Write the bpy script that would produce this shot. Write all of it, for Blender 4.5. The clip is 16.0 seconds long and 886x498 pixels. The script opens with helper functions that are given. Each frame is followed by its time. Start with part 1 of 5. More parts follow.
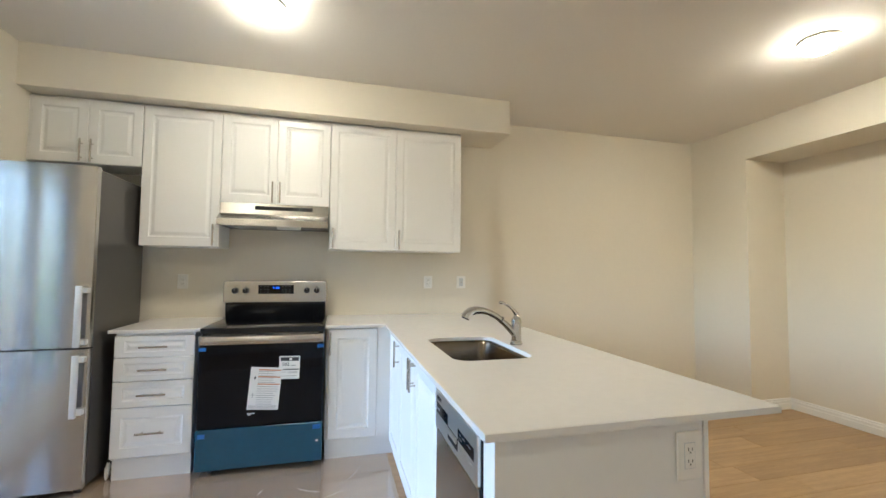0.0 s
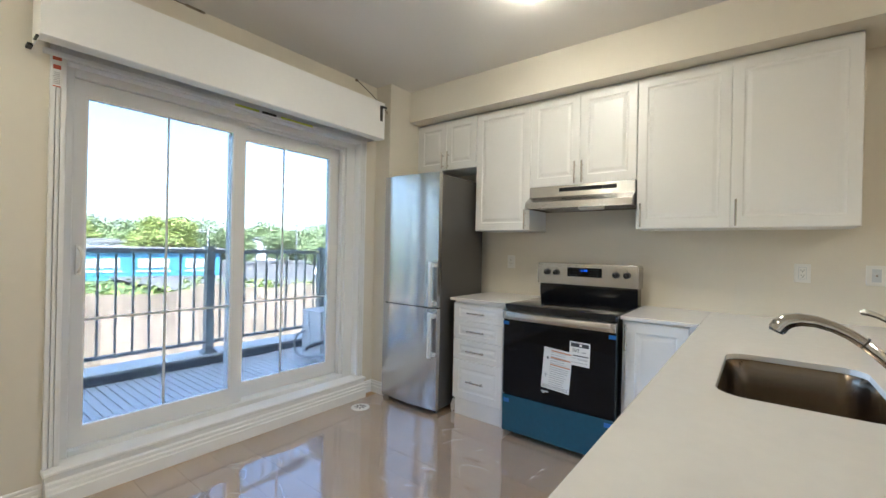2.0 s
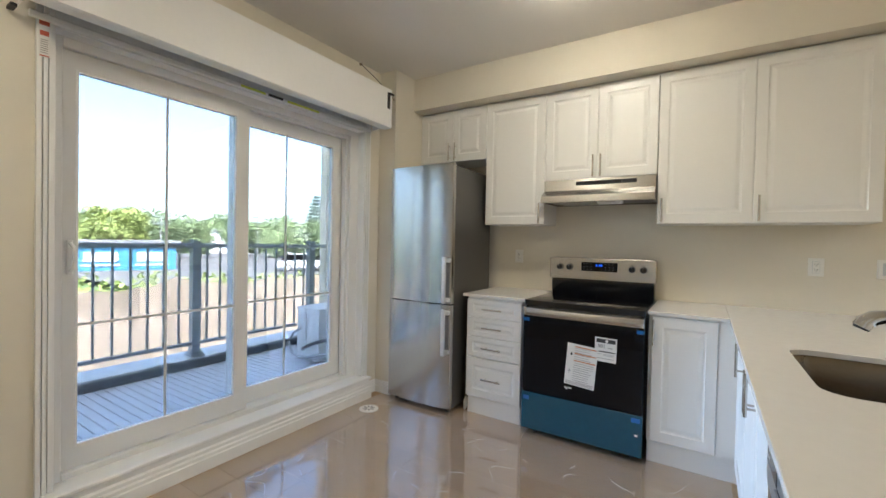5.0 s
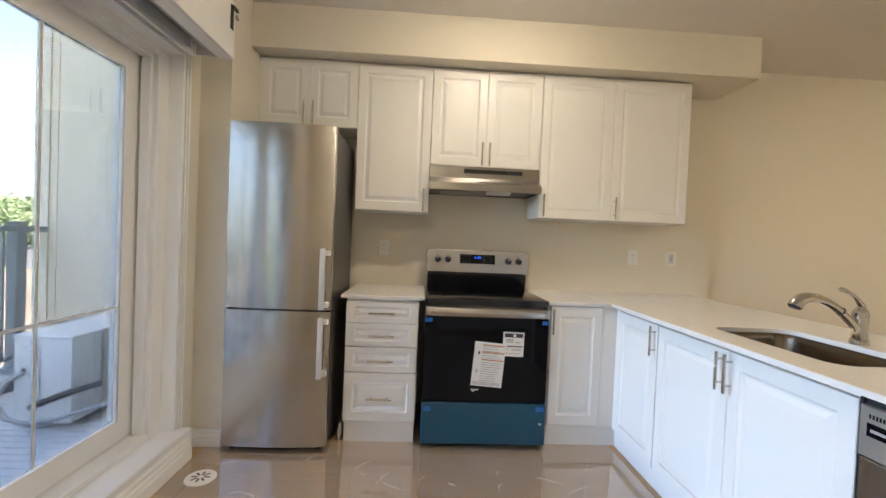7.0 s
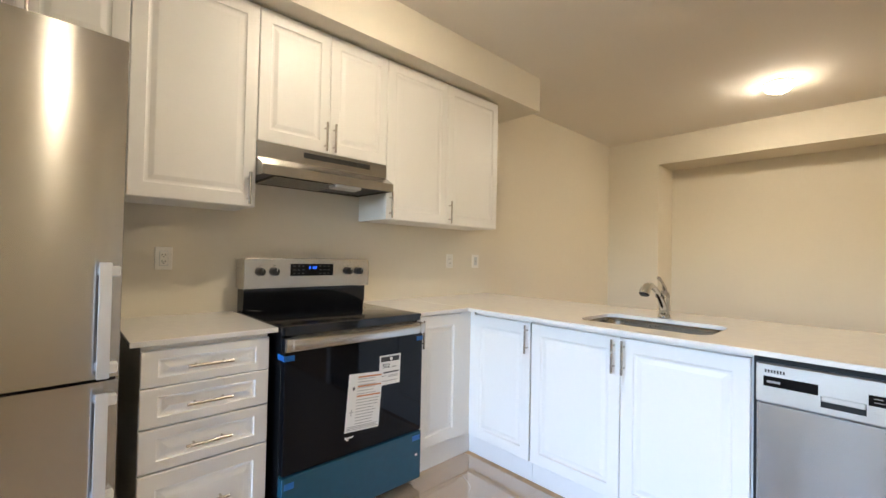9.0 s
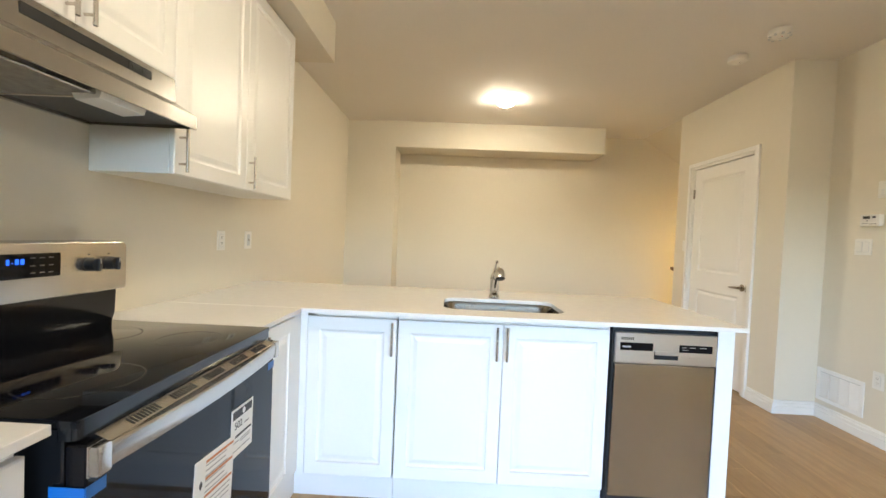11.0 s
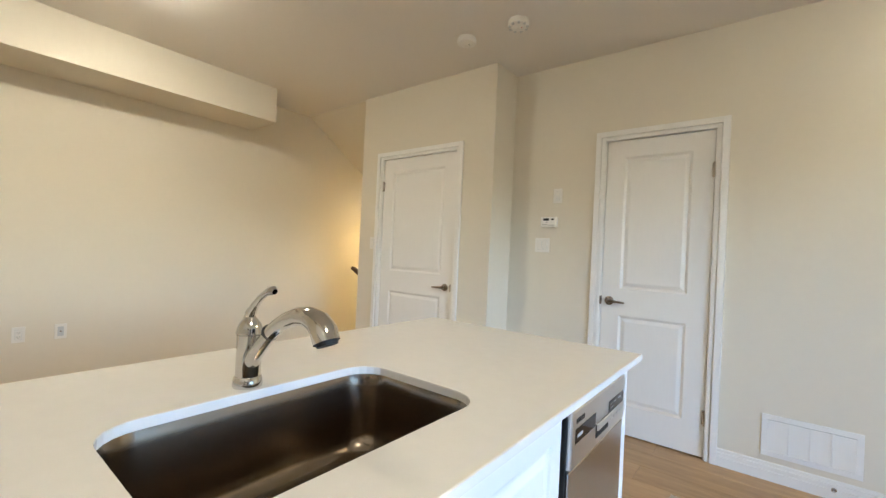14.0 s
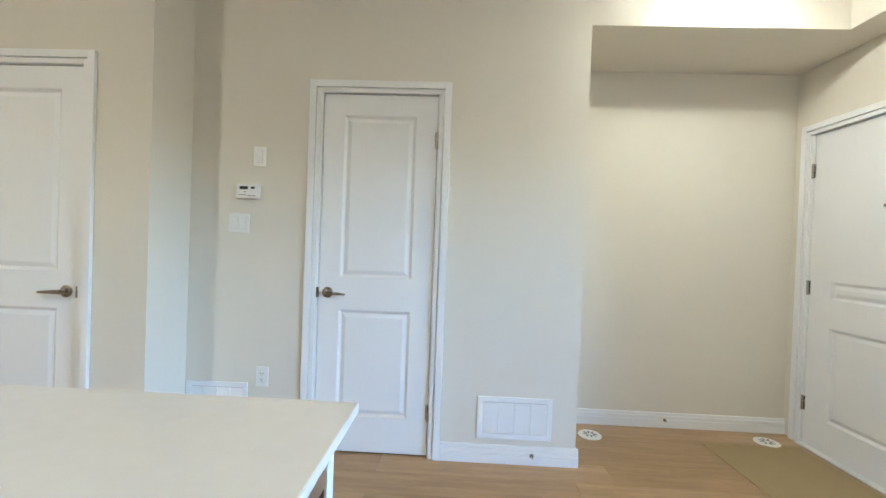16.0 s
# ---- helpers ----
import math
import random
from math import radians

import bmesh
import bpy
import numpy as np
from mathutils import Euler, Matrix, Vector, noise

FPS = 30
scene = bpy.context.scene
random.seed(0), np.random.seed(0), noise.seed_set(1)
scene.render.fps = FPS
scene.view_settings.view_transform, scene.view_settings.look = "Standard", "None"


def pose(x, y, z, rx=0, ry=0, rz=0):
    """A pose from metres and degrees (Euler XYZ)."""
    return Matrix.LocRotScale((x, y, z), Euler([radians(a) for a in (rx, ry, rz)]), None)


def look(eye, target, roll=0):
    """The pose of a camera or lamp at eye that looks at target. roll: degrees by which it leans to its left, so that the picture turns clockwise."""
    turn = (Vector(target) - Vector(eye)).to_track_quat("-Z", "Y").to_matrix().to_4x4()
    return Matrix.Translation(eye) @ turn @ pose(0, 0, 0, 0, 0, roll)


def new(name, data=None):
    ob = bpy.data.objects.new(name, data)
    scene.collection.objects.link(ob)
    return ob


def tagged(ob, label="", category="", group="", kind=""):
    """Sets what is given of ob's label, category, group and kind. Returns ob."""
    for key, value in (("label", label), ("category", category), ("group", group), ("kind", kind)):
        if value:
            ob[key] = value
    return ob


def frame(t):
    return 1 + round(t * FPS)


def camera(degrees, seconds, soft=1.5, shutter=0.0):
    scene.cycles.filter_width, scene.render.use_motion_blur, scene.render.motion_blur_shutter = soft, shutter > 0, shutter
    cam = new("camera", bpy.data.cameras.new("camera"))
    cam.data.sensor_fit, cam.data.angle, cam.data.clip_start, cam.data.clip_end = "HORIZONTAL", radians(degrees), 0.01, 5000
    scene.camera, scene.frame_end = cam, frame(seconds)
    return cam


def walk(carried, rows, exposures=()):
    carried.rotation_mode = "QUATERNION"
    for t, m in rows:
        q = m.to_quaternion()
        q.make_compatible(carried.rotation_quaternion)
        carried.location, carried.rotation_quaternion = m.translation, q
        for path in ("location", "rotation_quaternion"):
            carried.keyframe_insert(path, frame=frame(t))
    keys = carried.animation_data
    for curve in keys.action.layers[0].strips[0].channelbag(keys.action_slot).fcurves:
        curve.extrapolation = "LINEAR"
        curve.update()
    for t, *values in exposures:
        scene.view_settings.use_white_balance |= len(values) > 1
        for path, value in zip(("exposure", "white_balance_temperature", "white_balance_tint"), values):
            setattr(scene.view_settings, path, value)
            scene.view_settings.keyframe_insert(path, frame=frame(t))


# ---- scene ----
cam = camera(94.3, 16.0)
PATH = [
    (0, (0.815, -3.596, 1.303), (1.322, -1.664, 1.405), 0.6),
    (0.5, (1.027, -3.533, 1.307), (1.188, -1.542, 1.395), 1.2),
    (1, (1.188, -3.378, 1.299), (0.926, -1.397, 1.378), 1.4),
    (1.5, (1.275, -3.28, 1.287), (0.488, -1.442, 1.338), 1.2),
    (2, (1.421, -3.251, 1.291), (0.199, -1.668, 1.292), 1.2),
    (2.5, (1.458, -3.334, 1.305), (0.05, -1.913, 1.275), 1.1),
    (3, (1.597, -3.408, 1.285), (0.114, -2.067, 1.246), 1.1),
    (3.2, (1.568, -3.462, 1.267), (0.106, -2.098, 1.231), 1.1),
    (5.3, (0.911, -3.355, 1.312), (-0.034, -1.593, 1.261), 1.3),
    (5.5, (0.81, -3.341, 1.319), (-0.028, -1.526, 1.252), 1.4),
    (6, (0.576, -3.307, 1.293), (0.004, -1.393, 1.209), 1.4),
    (6.5, (0.271, -3.218, 1.292), (0.005, -1.237, 1.224), 1.7),
    (7, (-0.034, -3.148, 1.266), (0.069, -1.151, 1.224), 2.4),
    (7.5, (-0.307, -3.077, 1.281), (0.181, -1.137, 1.24), 3.3),
    (8, (-0.517, -2.848, 1.262), (0.33, -1.037, 1.217), 3.3),
    (8.2, (-0.562, -2.754, 1.246), (0.393, -0.997, 1.227), 2.6),
    (10.3, (-0.793, -1.684, 1.227), (1.098, -1.034, 1.218), 2.9),
    (10.5, (-0.779, -1.547, 1.24), (1.16, -1.057, 1.217), 3.2),
    (11, (-0.688, -1.325, 1.266), (1.311, -1.277, 1.207), 2.4),
    (11.5, (-0.485, -1.195, 1.25), (1.477, -1.578, 1.194), 2.3),
    (12, (-0.22, -1.095, 1.257), (1.655, -1.79, 1.245), 2.3),
    (12.5, (0.06, -1.035, 1.241), (1.806, -2.01, 1.25), 2.2),
    (13, (0.337, -1.016, 1.251), (1.912, -2.248, 1.266), 1.8),
    (13.5, (0.619, -1.069, 1.244), (2.054, -2.463, 1.265), 1.8),
    (14, (0.843, -1.118, 1.237), (2.082, -2.688, 1.245), 2.7),
    (14.5, (1.027, -1.163, 1.228), (1.937, -2.944, 1.225), 2.9),
    (15, (1.084, -1.272, 1.222), (1.533, -3.221, 1.202), 2.3),
    (15.5, (1.043, -1.547, 1.231), (1.144, -3.544, 1.203), 1.8),
    (16, (0.979, -1.842, 1.239), (1.053, -3.84, 1.215), 2.1),
]
EXPOSURES = [(0.0, 5.41, 5490, 6), (1.5, 5.31, 5290, 5), (2.5, 5.09, 5530, 7), (5.5, 5.05, 5730, 7), (6.5, 4.98, 6080, 10), (7.5, 5.22, 6230, 12), (8.0, 5.17, 6280, 12), (10.3, 5.46, 6330, 8), (11.0, 5.51, 6180, 7), (12.5, 5.39, 6030, 8), (13.5, 5.37, 5830, 7), (14.5, 5.46, 5380, 6), (16.0, 5.55, 4960, 4)]
walk(cam, [(t, look(eye, target, roll)) for t, eye, target, roll in PATH], EXPOSURES)


# ---- world, sun, large lights ----
world = bpy.data.worlds.new("sky")
scene.world = world
world.use_nodes = True
_wn = world.node_tree.nodes
_wl = world.node_tree.links
_wn.clear()
_sky = _wn.new("ShaderNodeTexSky")
_sky.sky_type = "NISHITA"
_sky.sun_disc = False
_sky.sun_elevation = radians(54)
_sky.sun_rotation = radians(122)
_sky.dust_density = 2.6
_sky.air_density = 0.9
_sky.ozone_density = 0.2
_bg = _wn.new("ShaderNodeBackground")
_bg.inputs["Strength"].default_value = 0.15
_wo = _wn.new("ShaderNodeOutputWorld")
_wl.new(_sky.outputs[0], _bg.inputs[0])
_wl.new(_bg.outputs[0], _wo.inputs[0])

sun_data = bpy.data.lights.new("sun", "SUN")
sun_data.energy = 3.6
sun_data.angle = radians(0.6)
sun_data.color = (1.0, 0.95, 0.87)
sun = new("sun", sun_data)
_az, _el = radians(122), radians(54)
sun.matrix_world = look((30 * math.sin(_az), 30 * math.cos(_az), 30), (30 * math.sin(_az) - math.sin(_az) * math.cos(_el), 30 * math.cos(_az) - math.cos(_az) * math.cos(_el), 30 - math.sin(_el)))

# the sky's light enters by the balcony door's opening
sky_data = bpy.data.lights.new("sky_opening", "AREA")
sky_data.shape = "RECTANGLE"
sky_data.size, sky_data.size_y = 1.86, 1.98
sky_data.cycles.is_portal = True
sky_opening = new("sky_opening", sky_data)
sky_opening.matrix_world = look((-1.575, -1.83, 1.18), (0.0, -1.83, 1.18))

LAMP_STRENGTH = 9.6
LAMP_COLOR = (1.0, 0.84, 0.61)

# ---- materials ----


def mat(name, color, rough=0.5, metal=0.0, var=0.06, vscale=3.0, fine=60.0, bump=0.05, bscale=120.0, stretch=(1, 1, 1), coat=0.0, rand=0.0, rvar=0.08, coords="Object", spec=0.5, tint=None):
    """A procedural surface: colour that varies at two scales, roughness that varies, fine relief."""
    m = bpy.data.materials.new(name)
    m.use_nodes = True
    n, l = m.node_tree.nodes, m.node_tree.links
    b = n["Principled BSDF"]
    tc = n.new("ShaderNodeTexCoord")
    mp = n.new("ShaderNodeMapping")
    mp.inputs["Scale"].default_value = stretch
    l.new(tc.outputs[coords], mp.inputs[0])
    big = n.new("ShaderNodeTexNoise")
    big.inputs["Scale"].default_value = vscale
    big.inputs["Detail"].default_value = 4
    small = n.new("ShaderNodeTexNoise")
    small.inputs["Scale"].default_value = fine
    small.inputs["Detail"].default_value = 3
    l.new(mp.outputs[0], big.inputs[0])
    l.new(mp.outputs[0], small.inputs[0])
    add = n.new("ShaderNodeMath")
    add.operation = "MULTIPLY_ADD"
    add.inputs[1].default_value = 0.4
    l.new(small.outputs[0], add.inputs[0])
    sc = n.new("ShaderNodeMath")
    sc.operation = "MULTIPLY"
    sc.inputs[1].default_value = 0.6
    l.new(big.outputs[0], sc.inputs[0])
    l.new(sc.outputs[0], add.inputs[2])
    src = add.outputs[0]
    if rand:
        oi = n.new("ShaderNodeObjectInfo")
        ra = n.new("ShaderNodeMath")
        ra.operation = "MULTIPLY_ADD"
        ra.inputs[1].default_value = rand
        l.new(oi.outputs["Random"], ra.inputs[0])
        l.new(src, ra.inputs[2])
        off = n.new("ShaderNodeMath")
        off.operation = "SUBTRACT"
        off.inputs[1].default_value = rand * 0.5
        l.new(ra.outputs[0], off.inputs[0])
        src = off.outputs[0]
        loc = n.new("ShaderNodeVectorMath")
        loc.operation = "SCALE"
        loc.inputs[0].default_value = (13.0, 7.0, 3.0)
        l.new(oi.outputs["Random"], loc.inputs["Scale"])
        l.new(loc.outputs[0], mp.inputs["Location"])
    ramp = n.new("ShaderNodeValToRGB")
    e = ramp.color_ramp.elements
    lo = [max(c * (1 - var), 0) for c in color]
    hi = [min(c * (1 + var), 1) for c in (tint or color)]
    e[0].position, e[0].color = 0.3, (*lo, 1)
    e[1].position, e[1].color = 0.7, (*hi, 1)
    l.new(src, ramp.inputs[0])
    l.new(ramp.outputs[0], b.inputs["Base Color"])
    rr = n.new("ShaderNodeMath")
    rr.operation = "MULTIPLY_ADD"
    rr.inputs[1].default_value = rvar
    rr.inputs[2].default_value = max(rough - rvar * 0.5, 0.0)
    l.new(big.outputs[0], rr.inputs[0])
    l.new(rr.outputs[0], b.inputs["Roughness"])
    b.inputs["Metallic"].default_value = metal
    b.inputs["Specular IOR Level"].default_value = spec
    if coat:
        b.inputs["Coat Weight"].default_value = coat
        b.inputs["Coat Roughness"].default_value = 0.05
    if bump:
        bt = n.new("ShaderNodeTexNoise")
        bt.inputs["Scale"].default_value = bscale
        bt.inputs["Detail"].default_value = 3
        l.new(mp.outputs[0], bt.inputs[0])
        bp = n.new("ShaderNodeBump")
        bp.inputs["Strength"].default_value = bump
        bp.inputs["Distance"].default_value = 0.002
        l.new(bt.outputs[0], bp.inputs["Height"])
        l.new(bp.outputs[0], b.inputs["Normal"])
    return m


def clear(name, tint, rough, base=0.05, bump=0.0, bscale=3.0, power=4.0, haze=0.0):
    """A thin clear sheet: see-through, with a mirror gloss that grows at a glancing angle."""
    m = bpy.data.materials.new(name)
    m.use_nodes = True
    n, l = m.node_tree.nodes, m.node_tree.links
    n.clear()
    out = n.new("ShaderNodeOutputMaterial")
    mix = n.new("ShaderNodeMixShader")
    fr = n.new("ShaderNodeLayerWeight")
    fr.inputs["Blend"].default_value = 0.5
    pw = n.new("ShaderNodeMath")
    pw.operation = "POWER"
    pw.inputs[1].default_value = power
    l.new(fr.outputs["Facing"], pw.inputs[0])
    ma = n.new("ShaderNodeMath")
    ma.operation = "MULTIPLY_ADD"
    ma.use_clamp = True
    ma.inputs[1].default_value = 0.85
    ma.inputs[2].default_value = base
    l.new(pw.outputs[0], ma.inputs[0])
    tr = n.new("ShaderNodeBsdfTransparent")
    tr.inputs[0].default_value = (*tint, 1)
    gl = n.new("ShaderNodeBsdfGlossy")
    gl.inputs["Roughness"].default_value = rough
    l.new(ma.outputs[0], mix.inputs[0])
    body = tr
    if haze:
        body = n.new("ShaderNodeMixShader")
        body.inputs[0].default_value = haze
        df = n.new("ShaderNodeBsdfDiffuse")
        df.inputs[0].default_value = (0.80, 0.69, 0.55, 1)
        l.new(tr.outputs[0], body.inputs[1])
        l.new(df.outputs[0], body.inputs[2])
    l.new(body.outputs[0], mix.inputs[1])
    l.new(gl.outputs[0], mix.inputs[2])
    l.new(mix.outputs[0], out.inputs[0])
    if bump:
        tc = n.new("ShaderNodeTexCoord")
        nz = n.new("ShaderNodeTexNoise")
        nz.inputs["Scale"].default_value = bscale
        nz.inputs["Detail"].default_value = 3
        bp = n.new("ShaderNodeBump")
        bp.inputs["Strength"].default_value = bump
        bp.inputs["Distance"].default_value = 0.01
        l.new(tc.outputs["Object"], nz.inputs[0])
        l.new(nz.outputs[0], bp.inputs["Height"])
        l.new(bp.outputs[0], gl.inputs["Normal"])
        l.new(bp.outputs[0], fr.inputs["Normal"])
    return m


def glow(name, color, strength):
    m = bpy.data.materials.new(name)
    m.use_nodes = True
    b = m.node_tree.nodes["Principled BSDF"]
    b.inputs["Base Color"].default_value = (0.9, 0.88, 0.84, 1)
    b.inputs["Roughness"].default_value = 0.4
    b.inputs["Emission Color"].default_value = (*color, 1)
    b.inputs["Emission Strength"].default_value = strength
    return m


M_WALL = mat("wall_paint", (0.72, 0.668, 0.56), 0.72, var=0.018, vscale=0.8, fine=25, bump=0.12, bscale=260, spec=0.3)
M_CEIL = mat("ceiling_paint", (0.78, 0.745, 0.69), 0.85, var=0.02, vscale=0.9, fine=60, bump=0.25, bscale=180, spec=0.2)
M_TRIM = mat("trim_paint", (0.83, 0.82, 0.795), 0.38, var=0.02, vscale=2, fine=40, bump=0.04, bscale=90)
M_DOOR = mat("door_paint", (0.82, 0.81, 0.785), 0.42, var=0.02, vscale=2, fine=70, bump=0.10, bscale=200, stretch=(1, 1, 0.15))
M_DOORW = mat("entrance_door_paint", (0.80, 0.79, 0.775), 0.42, var=0.02, vscale=2, fine=70, bump=0.08, bscale=200, stretch=(1, 1, 0.15))
M_CAB = mat("cabinet_foil", (0.765, 0.75, 0.72), 0.34, var=0.015, vscale=2.5, fine=50, bump=0.03, bscale=160)
M_CARC = mat("cabinet_board", (0.78, 0.765, 0.73), 0.5, var=0.02, vscale=3, fine=40, bump=0.03)
M_QUARTZ = mat("quartz", (0.735, 0.715, 0.68), 0.16, var=0.022, vscale=30, fine=420, bump=0.01, bscale=300, rvar=0.05)
M_STEEL = mat("brushed_steel", (0.50, 0.485, 0.465), 0.19, metal=1.0, var=0.05, vscale=1.2, fine=9, bump=0.06, bscale=1.0, stretch=(5, 5, 0.25), rvar=0.06)
_n, _l = M_STEEL.node_tree.nodes, M_STEEL.node_tree.links
for _x in _n:
    if _x.bl_idname == "ShaderNodeTexNoise" and _x.inputs["Scale"].default_value == 1.0:
        _x.inputs["Detail"].default_value = 0.0
_tg = _n.new("ShaderNodeTangent")
_tg.direction_type, _tg.axis = "RADIAL", "Z"
_l.new(_tg.outputs[0], _n["Principled BSDF"].inputs["Tangent"])
_n["Principled BSDF"].inputs["Anisotropic"].default_value = 0.85
_n["Principled BSDF"].inputs["Anisotropic Rotation"].default_value = 0.25
M_STEELH = mat("brushed_steel_level", (0.52, 0.50, 0.465), 0.25, metal=1.0, var=0.03, vscale=1.2, fine=9, bump=0.05, bscale=0.5, stretch=(0.5, 60, 60), rvar=0.08)
M_STRIP = mat("silver_strip", (0.72, 0.72, 0.715), 0.30, metal=1.0, var=0.03, vscale=3, fine=80, bump=0.02)
M_HOOD = mat("hood_steel", (0.45, 0.435, 0.41), 0.25, metal=1.0, var=0.03, vscale=1.2, fine=9, bump=0.05, bscale=0.5, stretch=(0.5, 60, 60), rvar=0.08)
M_ACU = mat("white_enamel", (0.82, 0.82, 0.81), 0.45, var=0.03, vscale=3, bump=0.05)
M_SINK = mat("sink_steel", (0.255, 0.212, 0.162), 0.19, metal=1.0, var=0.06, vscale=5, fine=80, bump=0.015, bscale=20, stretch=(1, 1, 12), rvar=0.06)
M_GREY = mat("grey_enamel", (0.10, 0.094, 0.087), 0.42, metal=0.35, var=0.05, vscale=2, fine=60, bump=0.05)
M_SILVER = mat("silver_plastic", (0.72, 0.72, 0.71), 0.32, metal=0.35, var=0.03, vscale=4, bump=0.0)
M_BLACK = mat("black_enamel", (0.006, 0.006, 0.0065), 0.14, var=0.2, vscale=4, fine=50, bump=0.01, rvar=0.06)
M_BGLASS = mat("black_glass", (0.004, 0.004, 0.005), 0.05, var=0.2, vscale=3, fine=40, bump=0.0, rvar=0.03, spec=0.2)
M_BPLAS = mat("black_plastic", (0.010, 0.010, 0.0105), 0.4, var=0.2, vscale=6, bump=0.04)
M_CHROME = mat("chrome", (0.62, 0.61, 0.59), 0.05, metal=1.0, var=0.02, vscale=8, bump=0.0, rvar=0.03)
M_NICKEL = mat("satin_nickel", (0.56, 0.52, 0.47), 0.26, metal=1.0, var=0.04, vscale=30, fine=200, bump=0.03)
M_BRONZE = mat("aged_nickel", (0.30, 0.25, 0.20), 0.28, metal=1.0, var=0.08, vscale=30, fine=200, bump=0.03)
M_BLUE = mat("blue_film", (0.013, 0.068, 0.108), 0.17, var=0.10, vscale=3, fine=30, bump=0.10, bscale=14, rvar=0.08)
M_TAPE = mat("blue_tape", (0.012, 0.13, 0.42), 0.45, var=0.08, vscale=20, bump=0.08, bscale=300)
M_PAPER = mat("label_paper", (0.78, 0.77, 0.74), 0.6, var=0.03, vscale=9, fine=100, bump=0.04)
M_INK = mat("label_ink", (0.03, 0.03, 0.033), 0.6, var=0.1, vscale=20, bump=0.0)
M_INKG = mat("label_ink_grey", (0.33, 0.32, 0.31), 0.6, var=0.1, vscale=20, bump=0.0)
M_INKR = mat("label_ink_orange", (0.52, 0.20, 0.08), 0.6, var=0.1, vscale=20, bump=0.0)
M_PLASTIC = mat("white_plastic", (0.80, 0.78, 0.73), 0.32, var=0.015, vscale=10, bump=0.02)
# near-black for truly black parts and for shade painted into gaps and slots
M_DARK = mat("black_and_recess_shade", (0.004, 0.004, 0.004), 0.7, var=0.2, vscale=8, bump=0.05)
M_FLOOR = mat("oak_plank", (0.315, 0.200, 0.094), 0.33, var=0.10, vscale=2.0, fine=14, bump=0.012, bscale=50, stretch=(1.2, 14, 14), rand=0.22, rvar=0.10, tint=(0.42, 0.28, 0.142), spec=0.4)
M_FILM = clear("floor_film", (0.97, 0.96, 0.94), 0.07, 0.12, 0.16, 2.2, 2.4, 0.22)
M_CREASE = mat("film_crease", (0.80, 0.77, 0.72), 0.15, var=0.05, vscale=30, bump=0.1)
# dark tint lowers the brightness of the outdoors seen through the panes
M_GLASS = clear("view_dimming_glass", (0.33, 0.33, 0.33), 0.01, 0.03)
M_VINYL = mat("white_vinyl", (0.78, 0.77, 0.74), 0.36, var=0.015, vscale=3, bump=0.02)
M_MUNTIN = mat("grey_muntin", (0.55, 0.57, 0.58), 0.4, var=0.04, vscale=6, bump=0.02)
# grey lightened beyond the paint itself, with the veil of haze put in
M_RAIL = mat("rail_paint_hazed", (0.27, 0.305, 0.32), 0.4, var=0.08, vscale=5, bump=0.05)
M_MEMBRANE = mat("dark_membrane", (0.10, 0.12, 0.135), 0.6, var=0.12, vscale=3, bump=0.1)
M_DECK = mat("deck_tile", (0.66, 0.67, 0.68), 0.6, var=0.08, vscale=2, fine=40, bump=0.15, rand=0.15)
M_STUCCO = mat("stucco", (0.82, 0.74, 0.60), 0.85, var=0.04, vscale=2, fine=60, bump=0.5, bscale=90)
M_FLASH = mat("pale_flashing", (0.62, 0.61, 0.58), 0.45, var=0.05, vscale=2, bump=0.05)
M_TARP = mat("tan_tarp", (0.31, 0.245, 0.195), 0.7, var=0.16, vscale=1.4, fine=9, bump=0.5, bscale=8)
M_GRASS = mat("grass", (0.07, 0.11, 0.035), 0.9, var=0.35, vscale=0.25, fine=3, bump=0.6, bscale=12)
M_ASPH = mat("asphalt", (0.12, 0.118, 0.115), 0.9, var=0.1, vscale=0.3, fine=20, bump=0.4)
M_LEAF = mat("leaf", (0.15, 0.21, 0.09), 0.6, var=0.4, vscale=0.5, fine=4, bump=0.0, rand=0.3, tint=(0.19, 0.25, 0.11))
M_LEAFY = mat("leaf_pale", (0.22, 0.28, 0.09), 0.6, var=0.3, vscale=0.5, fine=4, bump=0.0, tint=(0.26, 0.31, 0.07))
M_NEEDLE = mat("needle", (0.17, 0.23, 0.19), 0.7, var=0.35, vscale=0.6, fine=4, bump=0.0)
M_BARK = mat("bark", (0.14, 0.10, 0.07), 0.9, var=0.25, vscale=3, bump=0.6, bscale=15)
M_BLUEWALL = mat("blue_cladding", (0.05, 0.19, 0.32), 0.5, var=0.06, vscale=0.4, bump=0.1)
M_WHITEWALL = mat("pale_cladding", (0.62, 0.63, 0.64), 0.6, var=0.05, vscale=0.4, bump=0.1)
M_ROOF = mat("roof_grey", (0.20, 0.20, 0.21), 0.8, var=0.1, vscale=0.6, bump=0.3)
M_CARW = mat("car_paint_white", (0.70, 0.71, 0.72), 0.2, var=0.02, vscale=2, bump=0.0, coat=0.5)
M_CARD = mat("car_paint_dark", (0.04, 0.05, 0.07), 0.2, var=0.05, vscale=2, bump=0.0, coat=0.5)
M_TYRE = mat("tyre", (0.03, 0.03, 0.03), 0.8, var=0.1, vscale=6, bump=0.2)
M_MAT = mat("brown_board", (0.33, 0.25, 0.12), 0.75, var=0.06, vscale=3, fine=40, bump=0.15)
M_LABELR = mat("label_red", (0.50, 0.10, 0.06), 0.6, var=0.1, vscale=20, bump=0.0)
M_YELLOW = mat("yellow_tag", (0.62, 0.66, 0.10), 0.5, var=0.06, vscale=20, bump=0.0)
